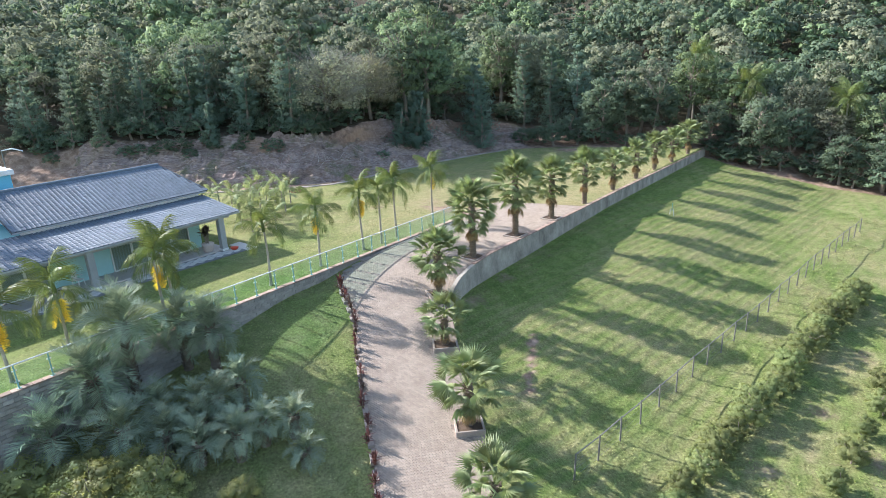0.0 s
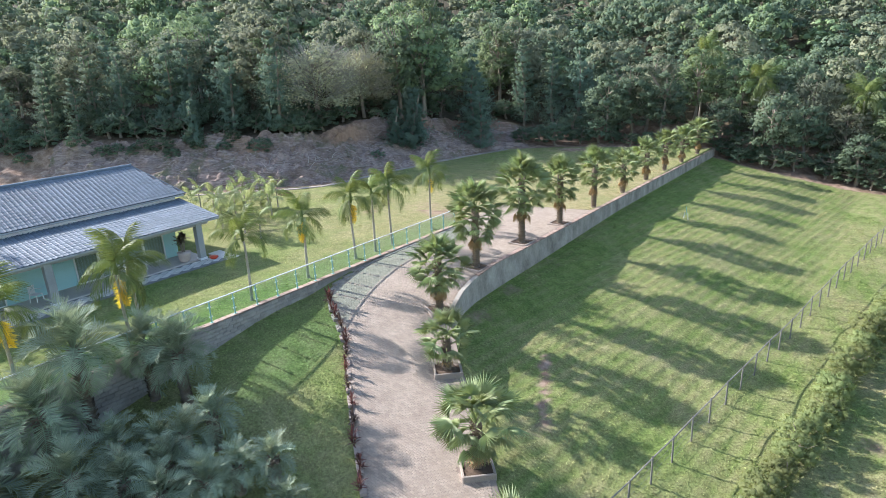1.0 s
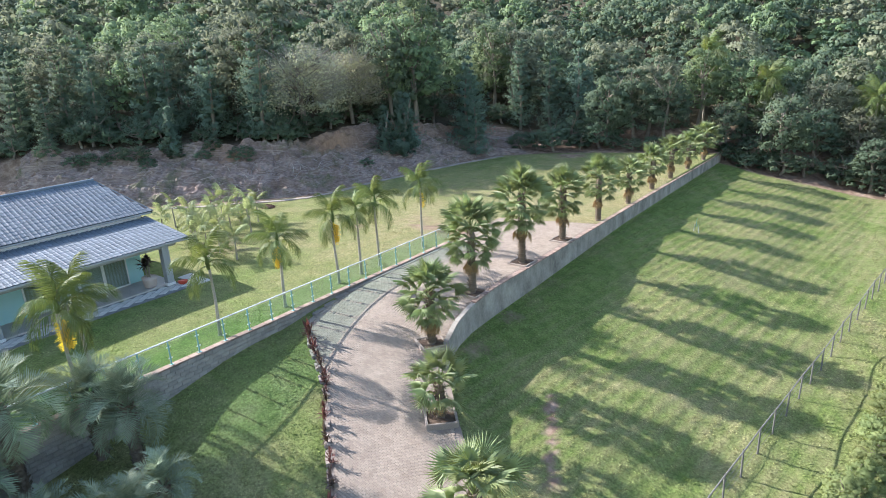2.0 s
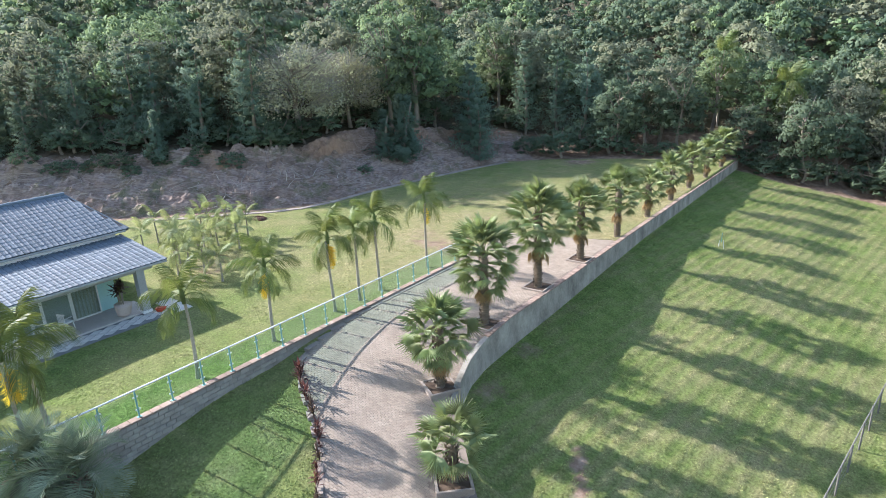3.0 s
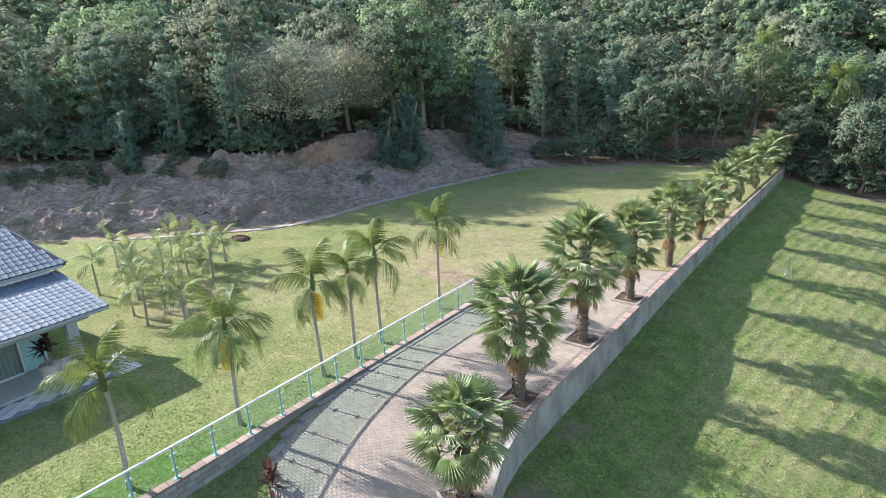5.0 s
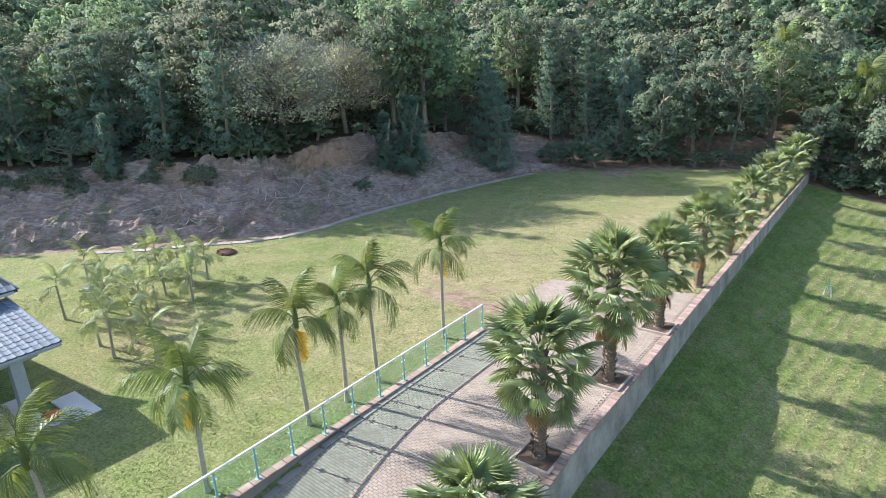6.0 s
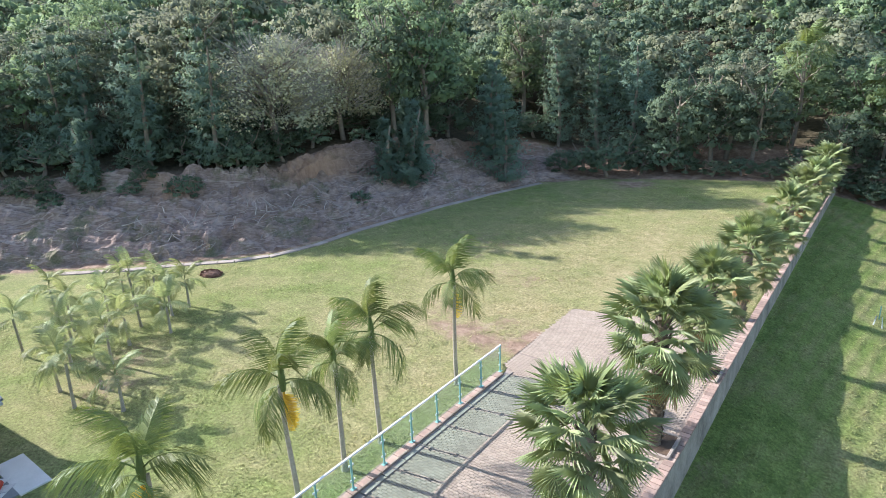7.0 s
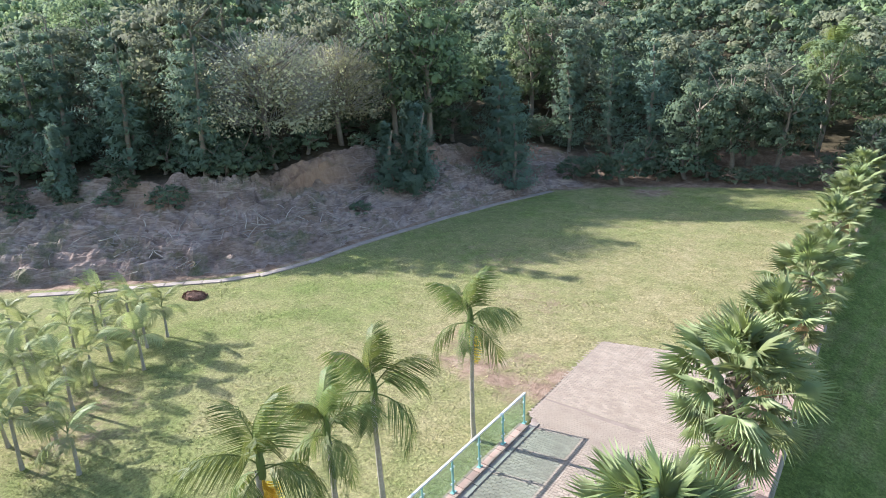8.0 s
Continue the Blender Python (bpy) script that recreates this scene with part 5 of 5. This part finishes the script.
def plastic_chair(x, y, turn):
    ch = thing("plastic_chair", pose(x, y, 0.12, 0, 0, turn), "white plastic garden chair on the porch", "chair", "plastic chairs on the porch")
    part("seat", boxed(-0.22, 0.22, -0.22, 0.22, 0.40, 0.43, bevel=0.012), M["plastic"], ch)
    bk = bmesh.new()
    for k in range(5):
        box(bk, -0.2 + 0.09 * k, -0.15 + 0.09 * k, 0.2, 0.225, 0.43, 0.82)
    box(bk, -0.23, 0.23, 0.2, 0.23, 0.8, 0.88)
    part("backrest", bk, M["plastic"], ch)
    for sx in (-1, 1):
        for sy in (-1, 1):
            part("leg", bm_from(tube_table([(sx * 0.24, sy * 0.23, 0), (sx * 0.2, sy * 0.2, 0.41)], [0.022, 0.028], 6)), M["plastic"], ch)
        part("armrest", boxed(sx * 0.24 - 0.03, sx * 0.24 + 0.03, -0.2, 0.22, 0.62, 0.65, bevel=0.01), M["plastic"], ch)


plastic_chair(-39.2, 20.9, 200)
plastic_chair(-39.1, 19.7, 150)
plastic_chair(-39.3, 15.2, 120)
toy = thing("plastic_basin", pose(-37.5, 24.75, 0.05), "small red plastic basin on the path by the porch", "basin")
part("bowl", bm_from(lathe([(0, 0.0), (0.001, 0.2), (0.14, 0.28), (0.15, 0.29), (0.13, 0.26), (0.03, 0.19), (0.025, 0.0)], 16)), M["redcloth"], toy, "", True)

# blue tower behind the ridge and a lamp on a pole
tower = thing("water_tower", pose(-50.2, 14.2, 0), "sky blue water tower with a white flat cap behind the roof", "water tower")
part("shaft", boxed(-1.6, 1.6, -2.6, 1.6, -0.2, 6.0, bevel=0.02), M["blue"], tower)
part("cap", boxed(-1.8, 1.8, -2.8, 1.8, 6.0, 6.35, bevel=0.03), M["white"], tower, "white concrete cap")
lamp = thing("street_lamp", pose(-53.5, 17.0, 0), "thin grey lamp pole with one arm behind the house", "lamp")
part("pole", bm_from(tube_table([(0, 0, -0.2), (0, 0, 3), (0, 0, 7.2)], [0.06, 0.05, 0.035], 8)), M["wire"], lamp)
part("arm", bm_from(tube_table([(0, 0, 7.1), (0.3, 0.6, 7.2), (0.5, 1.2, 6.95)], [0.04, 0.05, 0.05], 6)), M["white"], lamp, "white lamp head")


# ---- jelly palms in the sunken garden ----
def jelly_trunk(height, seed):
    me = fan_trunk(height, 0.20, seed)
    return me


JELLIES = [(-27.75, 12.7, 4.0, 1.25), (-27.5, 10.9, 2.5, 1.2), (-27.9, 15.4, 2.5, 0.95), (-26.3, 16.0, 2.4, 1.1), (-23.3, 14.2, 1.3, 0.75), (-23.2, 15.35, 1.3, 0.8), (-20.0, 15.7, 0.9, 0.65), (-20.7, 14.65, 0.95, 0.65),
           (-24.4, 13.8, 0.8, 0.72), (-25.3, 12.5, 1.0, 0.9), (-20.9, 13.55, 1.1, 0.75), (-18.5, 15.0, 0.5, 0.6), (-23.7, 11.9, 0.8, 0.9), (-25.0, 10.7, 1.3, 1.0), (-22.1, 12.4, 0.8, 0.85), (-26.8, 8.6, 1.6, 1.1), (-22.9, 13.2, 0.9, 0.8), (-21.9, 13.9, 0.6, 0.6)]
for i, (x, y, bole, size) in enumerate(JELLIES):
    feather_palm("jelly_palm", x, y, gz(x, y) - 0.05, bole, size, 31 if bole > 2 else 23, JELLY, jelly_trunk(bole + 0.2, 300 + i), 300 + i,
                 "blue grey jelly palm with arching leaves and a stubby scaly trunk", "jelly palms in the garden", lowest=-28)

# young palms planted on the lawn
SMALL = [(-45.3, 35.8), (-45.0, 34.7), (-46.2, 34.8), (-45.1, 33.2), (-46.4, 32.4), (-40.3, 28.2), (-38.5, 29.1), (-40.8, 29.4), (-47.7, 34.3), (-48.8, 34.3), (-49.8, 31.4), (-42.5, 30.6), (-43.6, 31.9), (-42.0, 28.4), (-43.9, 29.6), (-45.6, 30.4), (-47.4, 31.2), (-46.6, 28.8), (-43.2, 33.6)]
young_trunks = [ringed_trunk(1.3 + 0.25 * k, 0.06, 0.045, 60 + k) for k in range(3)]
for i, (x, y) in enumerate(SMALL):
    k = i % 3
    feather_palm("young_palm", x, y, gz(x, y) - 0.03, 1.3 + 0.25 * k, random.uniform(0.75, 1.0), 6, YOUNG, young_trunks[k], 500 + i,
                 "young slender feather palm with pale green leaves on the lawn", "young palms on the lawn", lowest=0)

# red cordylines along the kerb
def cordyline_mesh(seed, material):
    nr = np.random.RandomState(seed)
    out = []
    for k in range(34):
        a, e, L = nr.uniform(0, 6.28), nr.uniform(0.0, 1.35), nr.uniform(0.28, 0.46)
        o = np.array([nr.uniform(-0.05, 0.05), nr.uniform(-0.05, 0.05), nr.uniform(0.1, 0.5)])
        d = np.array([math.cos(a) * math.cos(e), math.sin(a) * math.cos(e), math.sin(e)])
        sd = np.array([-math.sin(a), math.cos(a), 0]) * 0.04
        out.append((np.array([o - sd * 0.4, o + sd * 0.4, o + d * L * 0.5 + sd, o + d * L * 0.5 - sd, o + d * L - np.array([0, 0, 0.1 * L]) + sd * 0.1, o + d * L - np.array([0, 0, 0.1 * L]) - sd * 0.1]), np.array([(0, 1, 2, 3), (3, 2, 4, 5)])))
    return fast_mesh("foliage", *joined(out), material)


stem_mesh = fast_mesh("stem", *tube_table([(0, 0, -0.1), (0.01, 0, 0.2), (0, 0.01, 0.5)], [0.025, 0.02, 0.015], 5), M["wood"])
cord = [cordyline_mesh(k, M["red"]) for k in range(3)] + [cordyline_mesh(7, M["purple"])]
s0 = float(np.interp(-26.6, p[::-1, 0], ks[::-1]))
for i, s in enumerate(np.arange(17.0, s0 + 0.4, 0.55)):
    x, y = np.interp(s, ks, p[:, 0]), np.interp(s, ks, p[:, 1])
    x, y = x - 0.33 + random.uniform(-0.08, 0.08), y + 0.30 + random.uniform(-0.08, 0.08)
    plantlet = thing("cordyline", Matrix.LocRotScale((x, y, gz(x, y) - 0.02), Euler((0, 0, random.uniform(0, 6.28))), Vector((0.85, 0.85, 1.25)) * (random.uniform(0.85, 1.15) if i % 2 else random.uniform(0.4, 0.65)) * (1.35 if s > s0 - 0.9 else 1)), "red leaved cordyline planted along the kerb", "cordyline", "cordylines along the kerb")
    place("stem", stem_mesh, plantlet)
    place("foliage", cord[random.choice((0, 1, 2, 0, 1, 2, 3))], plantlet)

# ---- wire fence across the slope ----
wf = thing("wire_fence", pose(0, 0, 0), "low wire fence of grey posts with one top tube", "fence")
F0, F1 = np.array([-9.6, 21.5]), np.array([-3.9, 64.0])
def on_fence(t):
    q = F0 + (F1 - F0) * t
    return float(q[0]), float(q[1])
n_posts = 24
heads = []
fp_mesh = fast_mesh("post", *tube_table([(0, 0, -0.3), (0, 0, 0.6), (0, 0, 1.25)], [0.04, 0.04, 0.038], 8), M["wire"], True)
for k in range(n_posts + 1):
    x, y = on_fence(k / n_posts)
    z = gz(x, y)
    heads.append((x, y, z + 1.2))
    place("post", fp_mesh, wf, pose(x, y, z, random.uniform(-1.5, 1.5), random.uniform(-1.5, 1.5), 0))
part("top_tube", bm_from(tube_table(heads, [0.028] * len(heads), 6)), M["wire"], wf, "grey top tube")
for drop in (0.35, 0.7, 1.05):
    part("wire", bm_from(tube_table([(x, y, z - drop) for x, y, z in heads], [0.006] * len(heads), 4)), M["wire"], wf)

# hedge bushes and orchard trees past the fence
BUSH = [tree_kind("hedge_bush", "broad", 20 + k, 1.9, 1.0, 2300, 0.066, M["citrus"], base=0.15, clumps=26, fill=0.6, limbs=5, thick=0.05) for k in range(3)]
for i in range(21):
    y = 19.5 + 1.45 * i
    x = -6.35 + (y - 20) * 0.135 + random.uniform(-0.15, 0.15)
    plant(BUSH[i % 3], x, y, random.uniform(0.68, 0.95), random.uniform(0, 6.28), "clipped round green hedge bush in a row past the fence", "hedge bushes past the fence")
for row, x0 in enumerate((-2.3, 1.6)):
    for i in range(12):
        y = 20.5 + 2.3 * i + row
        x = x0 + (y - 20) * 0.135 + random.uniform(-0.3, 0.3)
        plant(BUSH[(i + row) % 3], x, y, random.uniform(0.5, 0.8), random.uniform(0, 6.28), "small round orchard tree standing in bare earth", "orchard trees")
# large shrubs in the near garden
SHRUB = [tree_kind("garden_shrub", "broad", 30 + k, 1.9, 1.05, 5200, 0.05, M["shrub"], base=0.1, clumps=34, fill=0.55, limbs=5, thick=0.05) for k in range(2)]
for x, y, s in ((-24.3, 8.8, 1.25), (-21.6, 10.3, 1.15), (-22.8, 8.6, 1.35), (-19.0, 12.3, 0.7), (-25.8, 7.4, 1.3), (-20.6, 9.4, 1.2), (-23.2, 10.0, 1.0)):
    plant(SHRUB[int(s * 10) % 2], x, y, s, random.uniform(0, 6.28), "dense yellow green broad leaved shrub in the garden", "garden shrubs")

# ---- concrete channel along the foot of the bank ----
chan = np.array([(-56.8, 34.4), (-53.6, 37.0), (-51.6, 39.2), (-49.3, 41.3), (-48.0, 43.5), (-47.35, 46.4), (-47.2, 50.1), (-46.7, 54.0), (-46.0, 58.3), (-45.0, 63.0), (-43.3, 68.6)])
cs = np.concatenate([[0], np.cumsum(np.hypot(*np.diff(chan, axis=0).T))])
channel = tagged(new("channel"), "pale concrete drain along the foot of the bank", "drain", kind="structure")
slab_bm = bm_mesh("channel_slab", boxed(-0.26, 0.24, -0.5, 0.5, -0.1, 0.06, bevel=0.02), M["kerb"])
for s in np.arange(0.5, cs[-1], 1.02):
    x, y = np.interp(s, cs, chan[:, 0]), np.interp(s, cs, chan[:, 1])
    x2, y2 = np.interp(s + 0.3, cs, chan[:, 0]), np.interp(s + 0.3, cs, chan[:, 1])
    place("channel_slab", slab_bm, channel, pose(x, y, gz(x, y), 0, 0, math.degrees(math.atan2(y2 - y, x2 - x)) - 90 + random.uniform(-2, 2)))

# ---- weathered bank ----
def rock_bank():
    """Bedded, broken rock and clay on the cut bank."""
    ss, dd = np.arange(88, 149, 0.17), np.arange(0.35, 9.2, 0.17)
    ex, ey = np.interp(ss, es, edge[:, 0]), np.interp(ss, es, edge[:, 1])
    tx, ty = np.gradient(ex), np.gradient(ey)
    k = np.ones(41) / 41
    tx, ty = np.convolve(np.pad(tx, 20, "edge"), k, "valid"), np.convolve(np.pad(ty, 20, "edge"), k, "valid")
    size = np.hypot(tx, ty)
    x = ex[:, None] - (ty / size)[:, None] * dd
    y = ey[:, None] + (tx / size)[:, None] * dd
    z = ground_height(x, y)
    rough = np.zeros(x.shape)
    for i in range(x.shape[0]):
        for j in range(x.shape[1]):
            s, d = ss[i], dd[j]
            warp = noise.noise((s * 0.16, d * 0.2, 3.0)) * 2.4
            bed = 1 - abs(noise.noise((s * 0.22 + warp, d * 1.9 + s * 0.25 + warp, 0.5)))
            rough[i, j] = 0.66 * bed ** 3 + 0.40 * noise.fractal((s * 0.55, d * 0.6, 7.0), 0.9, 2.1, 4) + 0.15 * noise.noise((s * 2.6, d * 2.9, 1.0))
    edge_s = np.minimum(smooth(88, 92, ss), smooth(149, 144, ss))[:, None]
    edge_d = np.minimum(smooth(0.3, 1.4, dd), smooth(9.2, 8.2, dd))[None]
    z = z + (rough + 0.05) * edge_s * edge_d - 0.25 * (1 - edge_s * edge_d)
    n, m = x.shape
    i, j = np.meshgrid(np.arange(n - 1), np.arange(m - 1), indexing="ij")
    q = np.stack([i * m + j, (i + 1) * m + j, (i + 1) * m + j + 1, i * m + j + 1], -1).reshape(-1, 4)
    me = fast_mesh("rock_bank", np.stack([x, y, z], -1).reshape(-1, 3), q, M["rock"])
    top = smooth(5.9, 6.6, dd)[None] * np.ones(ss.shape)[:, None] * np.clip(0.5 + 0.9 * waves(x, y, 4.0, 2.0), 0, 1) * smooth(106, 111, ss)[:, None]
    a = me.attributes.new("clay", "FLOAT", "POINT")
    a.data.foreach_set("value", top.astype(np.float32).ravel())
    return tagged(new("rock_bank", me), "bare pinkish bank of bedded rock and clay below the woods", "earth bank", kind="structure")


rock_bank()


def fallen_branches():
    nr = np.random.RandomState(8)
    tables = []
    for k in range(80):
        s, d = (108, 113, 119, 124)[k % 4] + nr.normal(0, 1.7), np.clip((3.2, 2.2, 4.0, 3.0)[k % 4] + nr.normal(0, 1.1), 0.9, 6)
        x, y = edge_point(s, d)
        a, size = nr.normal(2.0, 1.1), nr.uniform(0.5, 2.2)
        bend = nr.uniform(-0.5, 0.5)
        pts = []
        for t in (0, 0.35, 0.7, 1):
            px, py = x + math.cos(a + bend * t) * size * t, y + math.sin(a + bend * t) * size * t
            pts.append((px, py, gz(px, py) + 0.46 + 0.1 * nr.uniform(0, 1)))
        tables.append(tube_table(pts, [0.034, 0.026, 0.018, 0.008], 4))
    return tagged(new("fallen_branches", fast_mesh("fallen_branches", *joined(tables), M["litter"])), "pale dry branches strewn over the bank", "branches", kind="stuff")


fallen_branches()

# a heap of dry raked leaves beside the drain
heap_rnd = np.random.RandomState(12)
HX, HY = -48.6, 39.2
heap = thing("leaf_pile", pose(HX, HY, gz(HX, HY)), "low heap of reddish dry leaves on the lawn", "leaf pile")
part("mound", bm_from(ball((0, 0, 0.02), (0.75, 0.5, 0.16), heap_rnd, 6, 12)), M["dead"], heap, "", True)
spots = heap_rnd.normal(0, 1, (260, 3))
spots[:, 2] = np.abs(spots[:, 2])
spots /= np.linalg.norm(spots, axis=1)[:, None]
place("loose_leaves", fast_mesh("loose_leaves", *leaf_cards(spots * np.array([0.8, 0.55, 0.18]), spots, 0.12, heap_rnd), M["dead"]), heap, label="reddish brown loose dry leaves")

# small tap stand on the lawn
tap = thing("garden_tap", pose(-17.35, 55.6, gz(-17.35, 55.6)), "small pale tap stand on the lawn", "tap")
for dx in (-0.12, 0.12):
    part("leg", bm_from(tube_table([(dx * 1.6, 0, -0.05), (dx, 0, 0.55)], [0.03, 0.03], 6)), M["rail"], tap)
part("pipe", bm_from(tube_table([(0, 0, 0.4), (0, 0, 1.1)], [0.03, 0.025], 6)), M["post"], tap, "aqua riser pipe")

# ---- paving stones of the drive ----
paver_v = np.array([(-0.096, -0.046, 0), (0.096, -0.046, 0), (0.096, 0.046, 0), (-0.096, 0.046, 0), (-0.088, -0.038, 0.012), (0.088, -0.038, 0.012), (0.088, 0.038, 0.012), (-0.088, 0.038, 0.012)])
paver_f = np.array([(4, 5, 6, 7), (0, 1, 5, 4), (1, 2, 6, 5), (2, 3, 7, 6), (3, 0, 4, 7)])
paver_mesh = fast_mesh("paving_stone", paver_v, paver_f, M["paver"])
gx, gy = [], []
for r, y in enumerate(np.arange(1.0, 47.6, 0.1)):
    xx = np.arange(-29.0 + 0.1 * (r % 2), 8.0, 0.2)
    gx.append(xx)
    gy.append(np.full(len(xx), y))
gx, gy = np.concatenate(gx), np.concatenate(gy)
ok = inside_drive(gx, gy)
for x, y, h, r, n in FAN_PALMS:
    ok &= ~((np.abs(gx - x) < 0.62) & (np.abs(gy - y) < 0.62))
gx, gy = gx[ok], gy[ok]
nr = np.random.RandomState(3)
gzz = ramp(gx, gy) - 0.012 + nr.uniform(-0.003, 0.003, len(gx))
singles = (gy > 38.5) & (gy < 40.5) & (gx < -25.4)
for x, y, z in list(zip(gx[singles], gy[singles], gzz[singles]))[:300]:
    place("paving_stone", paver_mesh, drive, pose(float(x), float(y), float(z)))
fx, fy, fz = gx[~singles], gy[~singles], gzz[~singles]
# the stones follow the fall of the drive
tv = paver_v[None] + np.stack([fx, fy, fz], -1)[:, None]
tv[..., 2] = ramp(tv[..., 0], tv[..., 1]) + (fz - ramp(fx, fy))[:, None] + paver_v[None, :, 2]
tf = paver_f[None] + (np.arange(len(fx)) * 8)[:, None, None]
field = place("paving_field", fast_mesh("paving_field", tv.reshape(-1, 3), tf.reshape(-1, 4), M["paver"]), drive)
field["kind"] = "stuff"


# ---- blades of grass ----
def turf(name, x0, x1, y0, y1, per_metre, size, keep, label, seed):
    """Loose tufts of grass, one bent blade fan each."""
    nr = np.random.RandomState(seed)
    n = int((x1 - x0) * (y1 - y0) * per_metre)
    x, y = nr.uniform(x0, x1, n), nr.uniform(y0, y1, n)
    ok = keep(x, y) & (bare(x, y) < nr.uniform(0.35, 0.8, n))
    x, y = x[ok], y[ok]
    n = len(x)
    z = ground_height(x, y) - 0.005
    a = nr.uniform(0, 6.28, n)
    h = size * nr.uniform(0.5, 1.4, n) * (0.75 + 0.5 * waves(x, y, 1.5, 4.0))
    w = size * nr.uniform(0.3, 0.6, n)
    lean = nr.uniform(-1.6, 1.6, (n, 2)) * h[:, None]
    ca, sa = np.cos(a), np.sin(a)
    base0 = np.stack([x - ca * w * 0.35, y - sa * w * 0.35, z], -1)
    base1 = np.stack([x + ca * w * 0.35, y + sa * w * 0.35, z], -1)
    top0 = np.stack([x - ca * w + lean[:, 0], y - sa * w + lean[:, 1], z + h], -1)
    top1 = np.stack([x + ca * w * 0.8 + lean[:, 0], y + sa * w * 0.8 + lean[:, 1], z + h * 0.8], -1)
    me = fast_mesh(name, np.stack([base0, base1, top1, top0], 1).reshape(-1, 3), np.arange(4 * n).reshape(-1, 4), M["grass"])
    at = me.attributes.new("dry", "FLOAT", "POINT")
    at.data.foreach_set("value", np.repeat(dryness(x, y), 4).astype(np.float32))
    return tagged(new("grass", me), label, "grass", kind="stuff")


turf("grass", -52, -28.9, 10, 72, 62, 0.055, lambda x, y: (along(WOOD_EDGE, x, y)[0] < -0.4) & ((x > -35.7) | (y > 27.6)) & (y > 8), "short dry yellow green lawn grass", 1)
turf("grass", -28.2, -21.9, 46.4, 78, 60, 0.055, lambda x, y: along(WOOD_EDGE, x, y)[0] < -0.4, "short dry lawn grass at the end of the drive", 2)
turf("grass", -21.5, -7.0, 18, 78, 105, 0.058, lambda x, y: (np.random.RandomState(9).uniform(0, 1, len(x)) < 0.55 + 0.45 * np.sin((x - 0.134 * y) * 9.0)) & (along(RIGHT, x, y)[0] < -0.15) & (along(WOOD_EDGE, x, y)[0] < -0.4), "mown green lawn grass on the slope", 3)
turf("grass", -7.0, 6.0, 17, 70, 40, 0.075, lambda x, y: along(RIGHT, x, y)[0] < -0.15, "rough green grass round the hedge", 4)
turf("grass", -28.3, -12, 6, 26.5, 95, 0.055, lambda x, y: (along(LEFT, x, y)[0] > 0.15), "thick green grass on the garden slope", 5)
